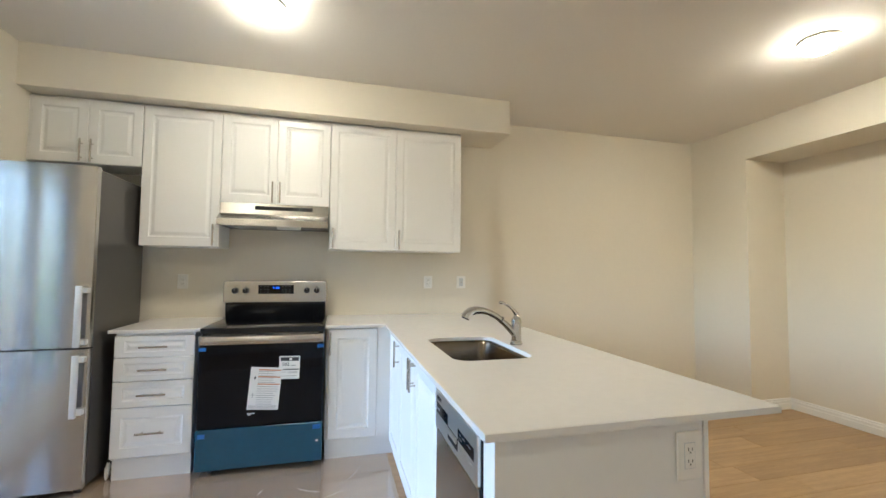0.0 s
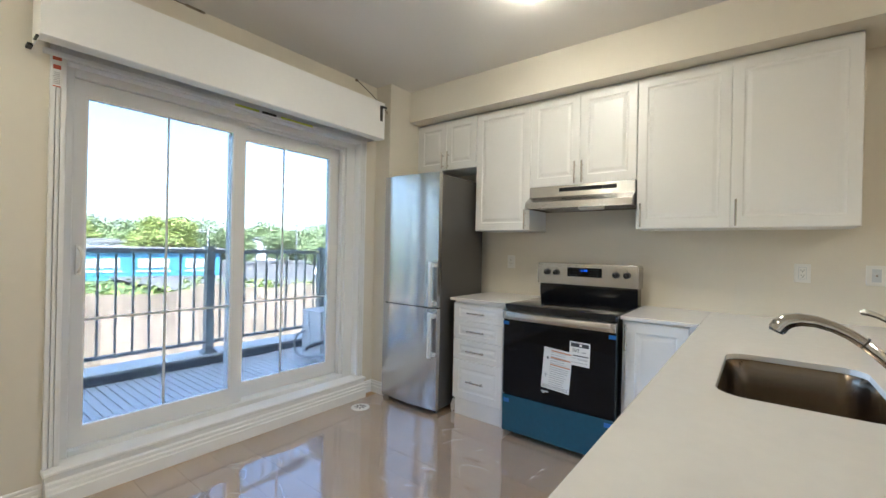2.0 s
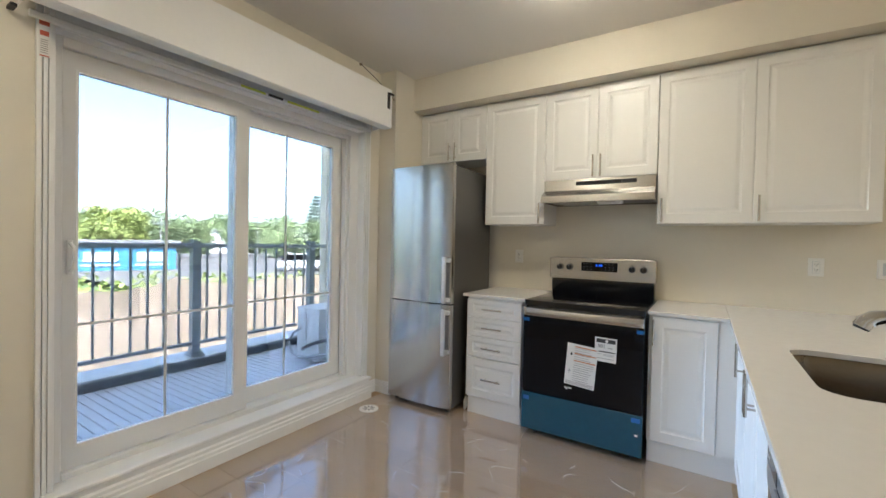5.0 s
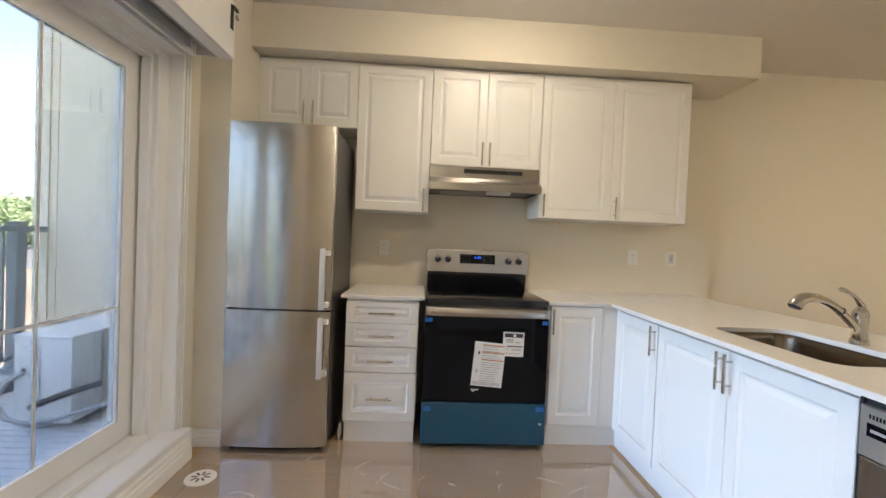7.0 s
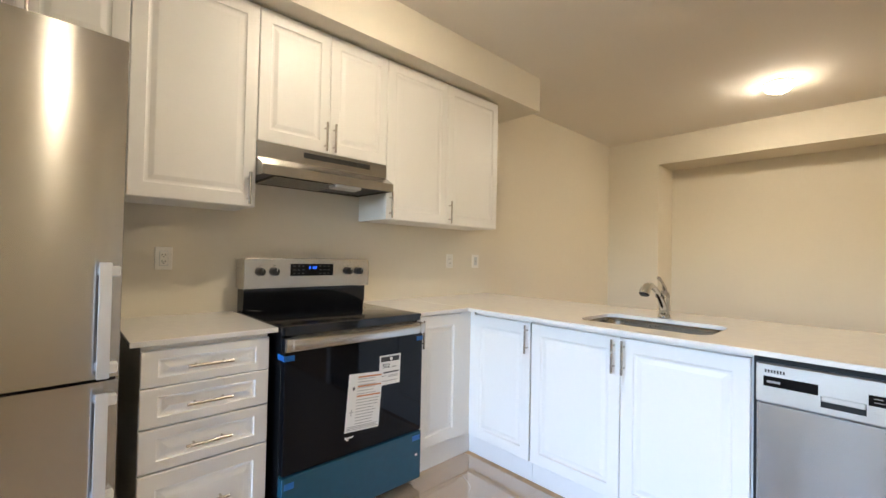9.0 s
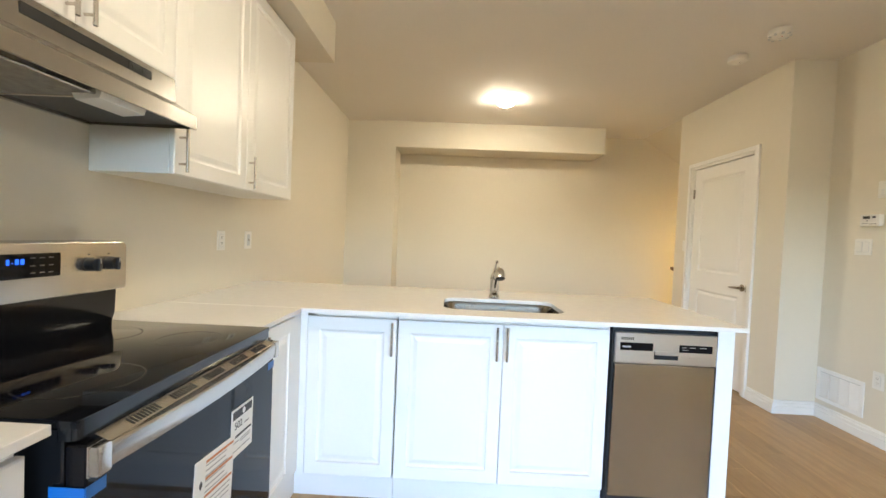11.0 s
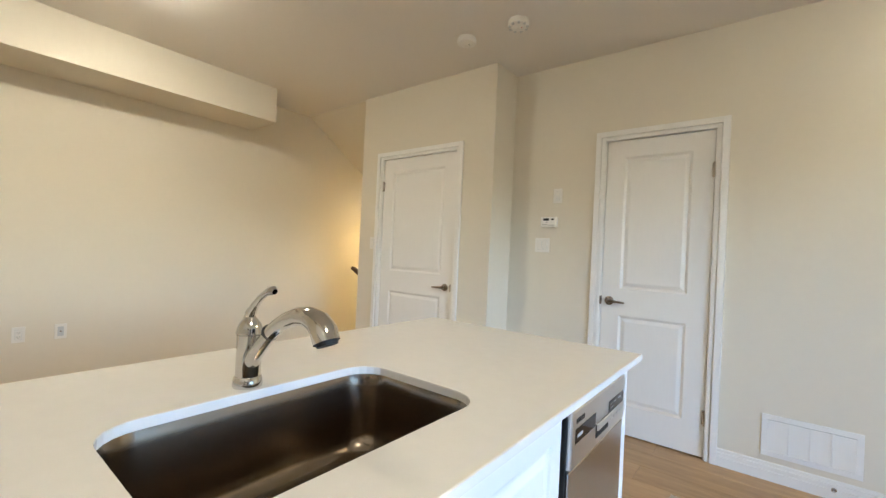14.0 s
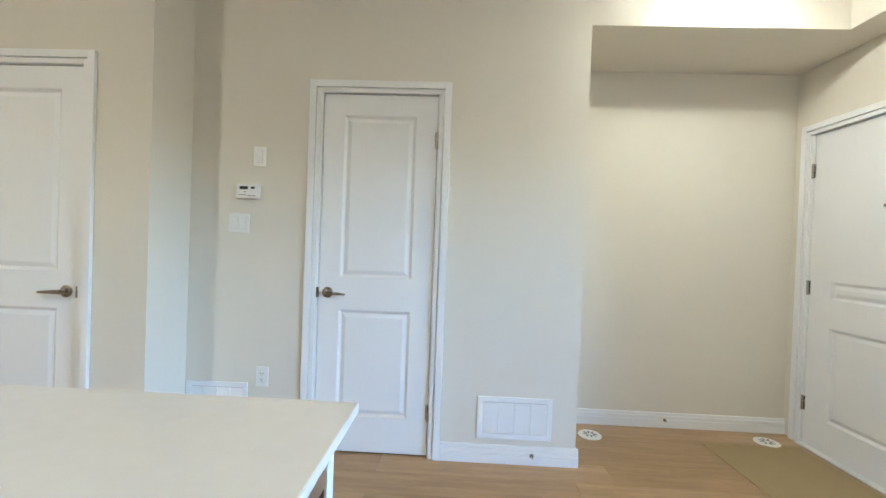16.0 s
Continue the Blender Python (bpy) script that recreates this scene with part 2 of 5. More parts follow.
M_RAILW = mat("dark_wood", (0.10, 0.055, 0.03), 0.4, var=0.25, vscale=6, fine=40, bump=0.1, stretch=(10, 1, 10))
M_FABRIC = mat("shade_fabric", (0.46, 0.465, 0.47), 0.8, var=0.05, vscale=4, fine=90, bump=0.2, bscale=400)
M_LAMP = glow("lamp_glass", LAMP_COLOR, LAMP_STRENGTH)
M_LAMPE = glow("entrance_lamp_glass", (1.0, 0.84, 0.60), 5.2)
M_LAMPK = glow("kitchen_lamp_glass", LAMP_COLOR, 6.2)
M_LAMPR = glow("lamp_glass_rim", LAMP_COLOR, 1.4)
M_LAMPW = glow("stair_lamp_glass", (1.0, 0.64, 0.22), 6.5)
M_DISP = glow("clock_display", (0.02, 0.14, 1.0), 0.035)
M_DISP.node_tree.nodes["Principled BSDF"].inputs["Base Color"].default_value = (0.01, 0.02, 0.08, 1)
M_BURN = mat("burner_print", (0.011, 0.011, 0.011), 0.2, var=0.1, vscale=6, bump=0.0)
M_PAN = mat("grey_pan", (0.085, 0.082, 0.078), 0.4, metal=0.5, var=0.08, vscale=4, fine=60, bump=0.04)
M_GALV = mat("galvanised", (0.42, 0.42, 0.41), 0.45, metal=0.9, var=0.1, vscale=6, bump=0.05)
M_MESH = mat("filter_mesh", (0.33, 0.32, 0.30), 0.5, metal=0.9, var=0.3, vscale=40, fine=300, bump=0.6, bscale=320)

# ---- mesh helpers ----


def mesh_of(bm, name, smooth=False):
    bmesh.ops.recalc_face_normals(bm, faces=bm.faces[:])
    me = bpy.data.meshes.new(name)
    bm.to_mesh(me)
    bm.free()
    if smooth:
        me.shade_smooth()
        me.set_sharp_from_angle(angle=radians(38))
    return me


def part(name, bm, material, parent=None, label="", smooth=False, m=None):
    me = mesh_of(bm, name, smooth)
    me.materials.append(material)
    ob = new(name, me)
    if parent is not None:
        ob.parent = parent
    if m is not None:
        ob.matrix_basis = m
    if label:
        ob["label"] = label
    return ob


def thing(name, m, label, category, group="", kind=""):
    e = new(name)
    e.empty_display_size = 0.1
    e.matrix_basis = m
    return tagged(e, label, category, group, kind)


def solid(name, bm, material, label, category, kind="structure", group="", smooth=False):
    return tagged(part(name, bm, material, smooth=smooth), label, category, group, kind)


def box(x0, x1, y0, y1, z0, z1, bevel=0.0, bm=None, seg=1):
    """A block, its edges rounded by bevel; added to bm where one is given."""
    own = bmesh.new()
    bmesh.ops.create_cube(own, size=1.0)
    for v in own.verts:
        v.co = Vector(((x0 + x1) / 2 + v.co.x * (x1 - x0), (y0 + y1) / 2 + v.co.y * (y1 - y0), (z0 + z1) / 2 + v.co.z * (z1 - z0)))
    if bevel:
        bmesh.ops.bevel(own, geom=own.edges[:], offset=bevel, segments=seg, affect="EDGES", profile=0.6)
    if bm is None:
        return own
    return merge(bm, own)


def merge(bm, own):
    vs = [bm.verts.new(v.co) for v in own.verts]
    own.verts.index_update()
    for f in own.faces:
        bm.faces.new([vs[v.index] for v in f.verts])
    own.free()
    return bm


def boxes(*rows, bevel=0.0):
    bm = bmesh.new()
    for r in rows:
        box(*r, bevel=bevel, bm=bm)
    return bm


def tube(points, radii, seg=12, bm=None, squash=1.0):
    """A round bar along points, its radius given point by point, its ends closed."""
    bm = bm or bmesh.new()
    pts = [Vector(p) for p in points]
    if not hasattr(radii, "__len__"):
        radii = [radii] * len(pts)
    rings = []
    up = None
    for i, p in enumerate(pts):
        d = (pts[min(i + 1, len(pts) - 1)] - pts[max(i - 1, 0)]).normalized()
        if up is None:
            up = d.orthogonal().normalized()
        up = (up - d * up.dot(d)).normalized()
        side = d.cross(up)
        rings.append([bm.verts.new(p + (up * math.cos(a) + side * math.sin(a) * squash) * radii[i]) for a in (2 * math.pi * k / seg for k in range(seg))])
    for a, b in zip(rings, rings[1:]):
        for k in range(seg):
            bm.faces.new((a[k], a[(k + 1) % seg], b[(k + 1) % seg], b[k]))
    bm.faces.new(rings[0][::-1])
    bm.faces.new(rings[-1])
    return bm


def lathe(profile, seg=24, m=None):
    """A turned body about z from (radius, height) pairs."""
    bm = bmesh.new()
    rings = []
    for r, z in profile:
        if r < 1e-5:
            rings.append([bm.verts.new((0, 0, z))])
        else:
            rings.append([bm.verts.new((r * math.cos(2 * math.pi * k / seg), r * math.sin(2 * math.pi * k / seg), z)) for k in range(seg)])
    for a, b in zip(rings, rings[1:]):
        for k in range(seg):
            j = (k + 1) % seg
            if len(a) == 1 and len(b) == 1:
                continue
            if len(a) == 1:
                bm.faces.new((a[0], b[j], b[k]))
            elif len(b) == 1:
                bm.faces.new((a[k], a[j], b[0]))
            else:
                bm.faces.new((a[k], a[j], b[j], b[k]))
    if len(rings[0]) > 1:
        bm.faces.new(rings[0][::-1])
    if len(rings[-1]) > 1:
        bm.faces.new(rings[-1])
    if m is not None:
        bmesh.ops.transform(bm, matrix=m, verts=bm.verts[:])
    return bm


def extrude(profile, axis, a, b):
    """A bar with a closed outline, drawn out along one axis from a to b. The outline's pairs fill the other two axes in order."""
    bm = bmesh.new()

    def at(p, t):
        q = list(p)
        q.insert("xyz".index(axis), t)
        return bm.verts.new(q)
    ra = [at(p, a) for p in profile]
    rb = [at(p, b) for p in profile]
    n = len(profile)
    for i in range(n):
        bm.faces.new((ra[i], ra[(i + 1) % n], rb[(i + 1) % n], rb[i]))
    bm.faces.new(ra[::-1])
    bm.faces.new(rb)
    return bm


def panelled(w, h, t, panels, profile, edge=0.003):
    """A slab w wide (x), h high (z) and t thick, its front at y = 0 looking to -y, with moulded panels (x0, z0, x1, z1).
    profile: pairs of inset and depth from a panel's rim to its field."""
    bm = bmesh.new()
    xs = sorted({edge, w - edge, *(p[0] for p in panels), *(p[2] for p in panels)})
    zs = sorted({edge, h - edge, *(p[1] for p in panels), *(p[3] for p in panels)})
    grid = {}

    def vert(x, y, z):
        key = (round(x, 5), round(y, 5), round(z, 5))
        if key not in grid:
            grid[key] = bm.verts.new((x, y, z))
        return grid[key]
    for i in range(len(xs) - 1):
        for k in range(len(zs) - 1):
            cx, cz = (xs[i] + xs[i + 1]) / 2, (zs[k] + zs[k + 1]) / 2
            if any(p[0] < cx < p[2] and p[1] < cz < p[3] for p in panels):
                continue
            bm.faces.new((vert(xs[i], 0, zs[k]), vert(xs[i + 1], 0, zs[k]), vert(xs[i + 1], 0, zs[k + 1]), vert(xs[i], 0, zs[k + 1])))
    for p in panels:
        px = [x for x in xs if p[0] <= x <= p[2]]
        pz = [z for z in zs if p[1] <= z <= p[3]]

        def ring(ins, dep):
            fx = lambda x: p[0] + ins + (x - p[0]) / (p[2] - p[0]) * (p[2] - p[0] - 2 * ins)
            fz = lambda z: p[1] + ins + (z - p[1]) / (p[3] - p[1]) * (p[3] - p[1] - 2 * ins)
            loop = [(x, pz[0]) for x in px] + [(px[-1], z) for z in pz[1:]] + [(x, pz[-1]) for x in px[-2::-1]] + [(px[0], z) for z in pz[-2:0:-1]]
            return [vert(fx(x), dep, fz(z)) for x, z in loop]
        last = ring(0, 0)
        for ins, dep in profile:
            cur = ring(ins, dep)
            for k in range(len(cur)):
                j = (k + 1) % len(cur)
                bm.faces.new((last[k], last[j], cur[j], cur[k]))
            last = cur
        bm.faces.new(last)
    rim = [(x, zs[0]) for x in xs] + [(xs[-1], z) for z in zs[1:]] + [(x, zs[-1]) for x in xs[-2::-1]] + [(xs[0], z) for z in zs[-2:0:-1]]
    front = [vert(x, 0, z) for x, z in rim]

    def outer(x, z):
        return (0 if x <= edge + 1e-6 else w if x >= w - edge - 1e-6 else x, 0 if z <= edge + 1e-6 else h if z >= h - edge - 1e-6 else z)
    mid = [bm.verts.new((outer(x, z)[0], edge, outer(x, z)[1])) for x, z in rim]
    back = [bm.verts.new((outer(x, z)[0], t, outer(x, z)[1])) for x, z in rim]
    n = len(rim)
    for k in range(n):
        j = (k + 1) % n
        bm.faces.new((front[j], front[k], mid[k], mid[j]))
        bm.faces.new((mid[j], mid[k], back[k], back[j]))
    bm.faces.new(back)
    return bm


CAB_PROFILE = [(0.004, 0.005), (0.010, 0.007), (0.016, 0.007), (0.034, 0.0015), (0.037, 0.001)]
DOOR_PROFILE = [(0.006, 0.004), (0.014, 0.011), (0.020, 0.012), (0.040, 0.004), (0.044, 0.003)]


def turned(deg, x, y, z):
    return pose(x, y, z, 0, 0, deg)


def bar_pull(parent, x, z, upright=True, length=0.156):
    """A bar pull that stands off the front (y = 0) of its door."""
    bm = bmesh.new()
    h, off = length / 2, 0.030
    a = Vector((x, 0, z))
    d = Vector((0, 0, 1)) if upright else Vector((1, 0, 0))
    o = Vector((0, -off, 0))
    tube([a - d * h + o, a - d * (h - 0.001) + o, a + d * (h - 0.001) + o, a + d * h + o], [0.0048, 0.006, 0.006, 0.0048], 12, bm)
    for s in (-1, 1):
        tube([a + d * s * 0.048, a + d * s * 0.048 + o], 0.0045, 8, bm)
    return part("handle", bm, M_NICKEL, parent, "brushed nickel bar pull", smooth=True)


def base_run(bm, p0, p1, out):
    """A moulded baseboard from p0 to p1 (x, y) on a wall that looks along out."""
    prof = [(0, 0), (0.016, 0), (0.016, 0.054), (0.0105, 0.057), (0.0105, 0.063), (0.0135, 0.065), (0.0135, 0.081), (0.0075, 0.084), (0.0075, 0.090), (0.0100, 0.092), (0.0085, 0.100), (0.005, 0.104), (0, 0.104)]
    o = Vector((*out, 0))
    ra, rb = [], []
    for d, z in prof:
        ra.append(bm.verts.new(Vector((*p0, z)) + o * d))
        rb.append(bm.verts.new(Vector((*p1, z)) + o * d))
    n = len(prof)
    for i in range(n):
        bm.faces.new((ra[i], ra[(i + 1) % n], rb[(i + 1) % n], rb[i]))
    bm.faces.new(ra[::-1])
    bm.faces.new(rb)
    return bm

# ---- the large structure ----
H = 2.735          # ceiling
XW = -1.345        # west wall
YS = -4.195        # south wall
YB = -3.875        # closet wall with the first door
XE = 5.12          # far east wall

solid("ceiling", boxes((-1.6, 5.4, -3.9, 0.4, H, H + 0.12), (-1.6, 4.105, -5.1, -3.9, H, H + 0.12)), M_CEIL, "flat white painted ceiling with fine texture", "ceiling")
_dw = (-2.80, -0.865, 0.13, 2.205)  # balcony door opening
solid("wall_west", boxes((-1.56, XW, -5.0, -4.672, -0.2, H), (-1.56, XW, -3.748, _dw[0], -0.2, H), (-1.56, XW, -4.672, -3.748, 2.0565, H), (-1.56, XW - 0.112, -4.672, -3.748, -0.2, 2.0565), (-1.457, XW, -4.672, -3.748, -0.2, -0.016), (-1.56, XW, _dw[1], 0.3, -0.2, H), (-1.56, XW, _dw[0], _dw[1], -0.2, _dw[2]), (-1.56, XW, _dw[0], _dw[1], _dw[3], H)), M_WALL, "cream painted wall with the balcony door", "wall")
solid("wall_bump", boxes((XW, -1.17, -0.69, 0.0, 0, H)), M_WALL, "cream painted boxed-out wall beside the fridge", "wall")
solid("wall_north", boxes((XW, 2.235, 0.0, 0.30, -0.2, H), (2.235, 4.64, 0.09, 0.30, -0.2, H)), M_WALL, "cream painted kitchen wall stepping back past the counter", "wall")
solid("soffit", boxes((-1.17, 2.22, -0.437, 0.0, 2.456, H)), M_WALL, "cream painted boxed soffit above the wall cabinets", "soffit")
solid("wall_east", boxes((XE, 5.35, -7.2, 0.3, -2.6, H), (4.64, XE, -0.534, 0.3, -0.2, H)), M_WALL, "cream painted far wall with a shallow alcove", "wall")
solid("beam", boxes((4.64, XE, -3.212, -0.534, 2.405, H)), M_WALL, "cream painted boxed beam over the alcove", "beam")
_d2 = (1.110, 1.797, 2.095)
_d1 = (2.909, 3.807, 2.092)
solid("wall_south", boxes((0.272, _d2[0], YS - 0.11, YS, -0.2, H), (_d2[1], 2.555, YS - 0.11, YS, -0.2, H), (_d2[0], _d2[1], YS - 0.11, YS, _d2[2], H), (0.272, 0.372, -4.8, YS - 0.11, -0.2, H)), M_WALL, "cream painted wall with a closet door", "wall")
solid("wall_closet", boxes((2.555, _d1[0], YB - 0.11, YB, -0.2, H), (_d1[1], 4.105, YB - 0.11, YB, -0.2, H), (_d1[0], _d1[1], YB - 0.11, YB, _d1[2], H), (2.555, 2.655, YS - 0.11, YB - 0.11, -0.2, H)), M_WALL, "cream painted closet wall with a panelled door", "wall")
solid("wall_stairs", boxes((4.005, 4.105, -7.2, YB - 0.11, -2.6, H)), M_WALL, "cream painted wall beside the stairs", "wall")
solid("wall_back", boxes((-1.56, 4.005, -5.0, -4.8, -0.2, H)), M_WALL, "cream painted wall at the end of the entrance hall", "wall")
solid("hall_ceiling", boxes((XW, 0.272, -4.8, YS, 2.5, H), (XW, -1.13, YS, -3.40, 2.5, H)), M_WALL, "cream painted dropped ceiling over the entrance", "ceiling")
solid("stair_ceiling", extrude([(-3.9, H), (-7.2, H - 3.3 * 0.65), (-7.2, H + 0.3), (-3.9, H + 0.12)], "x", 4.105, XE), M_WALL, "cream painted sloping ceiling over the stairs", "ceiling")
solid("wall_stairwell", boxes((4.0, 5.35, -7.4, -7.2, -2.6, 1.0)), M_WALL, "cream painted wall at the foot of the stairs", "wall")
solid("subfloor", boxes((-1.56, 4.105, -5.0, 0.3, -0.25, -0.016), (4.105, 5.35, -4.05, 0.3, -0.25, -0.016)), M_DARK, "dark underlay beneath the planks", "floor")
# unseen added mass, its height set to keep the sun off the balcony
solid("upper_sun_block", boxes((-1.75, 5.6, -7.5, 0.5, H + 0.13, 4.8)), M_STUCCO, "unseen stucco mass added above the room to shade the balcony", "building")
solid("lower_storey", boxes((-1.56, 3.9, -5.0, 0.3, -1.7, -0.26)), M_STUCCO, "pale stucco storey below the room", "building")

bb = bmesh.new()
for p0, p1, out in (
    ((XW, -3.682), (XW, -2.845), (1, 0)), ((XW, -0.845), (XW, -0.69), (1, 0)), ((XW, -0.69), (-1.17, -0.69), (0, -1)),
    ((2.235, 0.09), (4.64, 0.09), (0, -1)), ((4.64, 0.09), (4.64, -0.534), (-1, 0)), ((4.625, -0.534), (XE, -0.534), (0, -1)), ((XE, -0.534), (XE, -4.0), (-1, 0)),
    ((4.12, YB), (3.877, YB), (0, 1)), ((2.839, YB), (2.54, YB), (0, 1)), ((2.555, YB), (2.555, YS), (-1, 0)), ((2.555, YS), (1.872, YS), (0, 1)),
    ((1.045, YS), (0.257, YS), (0, 1)), ((0.272, YS), (0.272, -4.8), (-1, 0)), ((0.272, -4.8), (XW, -4.8), (0, 1)),
    ((2.235, 0.0), (2.235, 0.09), (1, 0)),
):
    base_run(bb, p0, p1, out)
solid("baseboard", bb, M_TRIM, "white moulded baseboard along the walls", "baseboard")

# stairs that go down behind the closet wall
stairs = thing("staircase", pose(4.105, -4.05, 0), "carpeted stairs going down beside the wall", "stairs", kind="structure")
for i in range(12):
    part("step", box(0, XE - 4.105, -0.27 * (i + 1), -0.27 * i, -0.19 * (i + 1) - 0.2, -0.19 * (i + 1), 0.006), M_FLOOR, stairs)
handrail = thing("handrail", pose(4.27, -3.93, 1.01), "dark wooden handrail sloping down the stairwell", "handrail")
part("rail", tube([(0, 0, 0), (0, -0.03, -0.01), (0, -1.6, -1.2)], [0.018, 0.024, 0.024], 12), M_RAILW, handrail, smooth=True)
for y, z in ((-0.4, -0.30), (-1.3, -0.975)):
    part("bracket", tube([(0, y, z - 0.02), (-0.06, y, z - 0.06), (-0.164, y, z - 0.06)], 0.008, 8), M_NICKEL, handrail)

# ---- lamps on the ceiling ----


def dome_lamp(x, y, z, label, glass=M_LAMP):
    t = thing("ceiling_lamp", pose(x, y, z), label, "ceiling lamp", "flush ceiling lamps")
    part("base", lathe([(0.0, 0.0), (0.102, 0.0), (0.104, -0.008), (0.102, -0.016), (0.0, -0.016)], 40), M_PLASTIC, t, "white metal pan", smooth=True)
    rim = part("shade_rim", lathe([(0.0, -0.0165), (0.096, -0.0165), (0.099, -0.030), (0.094, -0.046), (0.087, -0.056), (0.0, -0.056)], 40), M_LAMPR, t, "frosted glass rim", smooth=True)
    part("shade", lathe([(0.0, -0.0562), (0.087, -0.0562), (0.078, -0.064), (0.054, -0.076), (0.026, -0.0845), (0.0, -0.0875)], 40), glass, t, "lit frosted glass dome", smooth=True)
    part("finial", lathe([(0.0, -0.087), (0.008, -0.088), (0.009, -0.094), (0.004, -0.100), (0.0, -0.101)], 12), M_NICKEL, t, smooth=True)
    return t


dome_lamp(0.42, -1.25, H, "lit frosted dome lamp on the kitchen ceiling", M_LAMPK)
dome_lamp(3.65, -1.81, H, "lit frosted dome lamp on the living area ceiling")
dome_lamp(-0.45, -3.78, H, "lit frosted dome lamp on the ceiling before the entrance", M_LAMPE)
dome_lamp(4.6, -5.3, H - 1.49 * 0.65, "lit amber dome lamp over the stairs", M_LAMPW)


def ceiling_sensor(x, y, label, slots):
    t = thing("smoke_alarm", pose(x, y, H), label, "smoke alarm", "ceiling alarms")
    part("base", lathe([(0.0, 0.0), (0.062, 0.0), (0.062, -0.010), (0.0, -0.010)], 28), M_PLASTIC, t)
    part("cover", lathe([(0.066, -0.010), (0.067, -0.030), (0.063, -0.040), (0.050, -0.046), (0.044, -0.044), (0.030, -0.050), (0.0, -0.052)], 32), M_PLASTIC, t, smooth=True)
    for k in range(slots):
        part("slot", box(0.049, 0.0635, -0.0075, 0.0075, -0.0475, -0.037), M_MUNTIN, t, m=pose(0, 0, 0, 0, 0, k * 360 / slots))
    part("test_button", lathe([(0.0, -0.050), (0.012, -0.050), (0.012, -0.054), (0.0, -0.055)], 16), M_PLASTIC, t, m=pose(0.012, 0, 0))
    part("indicator", box(-0.024, -0.018, -0.003, 0.003, -0.0525, -0.048), M_LABELR if slots else M_GREY, t)


ceiling_sensor(2.55, -3.44, "round white smoke alarm on the ceiling", 0)
ceiling_sensor(2.145, -3.44, "round white slotted alarm with red indicator on the ceiling", 9)

# ---- doors ----


CASING_STEPS = ((0.0, 0.34, 0.011), (0.34, 0.42, 0.006), (0.42, 1.0, 0.020))


def casing(parent, x0, x1, top, wid=0.066):
    """A stepped casing round an opening x0 to x1, in front (y < 0) of the wall at y = 0."""
    for name, rows in (
        ("casing_side", [(x0 - wid, x0)]), ("casing_side", [(x1, x1 + wid)]),
    ):
        for a, b in rows:
            inner = b if b == x0 else a
            s = -1 if b == x0 else 1
            bm = bmesh.new()
            for f0, f1, d in CASING_STEPS:
                xa, xb = sorted((inner + s * wid * f0, inner + s * wid * f1))
                box(xa, xb, -d, 0.0, 0.0, top + wid * f1, 0.0015, bm)
            part(name, bm, M_TRIM, parent)
    bm = bmesh.new()
    for f0, f1, d in CASING_STEPS:
        box(x0 - wid * f0 * 0.999, x1 + wid * f0 * 0.999, -d, 0.0, top + wid * f0, top + wid * f1, 0.0015, bm)
    part("casing_top", bm, M_TRIM, parent)


def lever(parent, x, z, way, material):
    t = part("lever_handle", lathe([(0.0, 0.0), (0.031, 0.0), (0.032, 0.006), (0.026, 0.011), (0.013, 0.014), (0.012, 0.042), (0.0, 0.043)], 20, pose(x, 0, z, 90, 0, 0)), material, parent, "satin metal lever handle", smooth=True)
    part("lever", tube([(x - way * 0.008, -0.045, z), (x + way * 0.03, -0.047, z), (x + way * 0.075, -0.046, z - 0.002), (x + way * 0.112, -0.042, z - 0.004)], [0.011, 0.0105, 0.008, 0.006], 10), material, t, smooth=True)
    return t


def inner_door(name, m, w, h, knob_x, knob_z, way, hinge_x, label, panels, hinges=(0.26, 1.83), cased=True, material=M_DOOR):
    t = thing(name, m, label, "door", "interior doors", "structure")
    part("slab", panelled(w, h, 0.035, panels, DOOR_PROFILE), material, t, m=pose(0, 0.014, 0.008))
    lever(t, knob_x, knob_z, way, M_BRONZE).location.y = 0.014
    strike = 0.0 if knob_x < w / 2 else w
    part("latch", box(strike - 0.010, strike + 0.002, -0.002, 0.016, knob_z - 0.03, knob_z + 0.03, 0.002), M_BRONZE, t)
    for z in hinges:
        hg = part("hinge", tube([(hinge_x, 0.004, z - 0.048), (hinge_x, 0.004, z + 0.048)], 0.0075, 10), M_NICKEL, t, smooth=True)
        part("leaf", box(hinge_x - 0.014, hinge_x + 0.014, 0.0105, 0.0125, z - 0.045, z + 0.045), M_NICKEL, hg)
    for a, b, c, d in ((-0.012, -0.003, 0.0, h + 0.012), (w + 0.003, w + 0.012, 0.0, h + 0.012), (-0.012, w + 0.012, h + 0.0125, h + 0.0165)):
        part("jamb", box(a, b, 0.0, 0.11, c, d), M_TRIM, t)
    part("stop", boxes((-0.003, 0.010, 0.051, 0.063, 0, h + 0.012), (w - 0.010, w + 0.003, 0.051, 0.063, 0, h + 0.012)), M_TRIM, t)
    casing(t, -0.010, w + 0.010, h + 0.012)
    return t


def two_panels(w):
    return [(0.122, 0.205, w - 0.122, 0.828), (0.122, 1.018, w - 0.122, 1.958)]


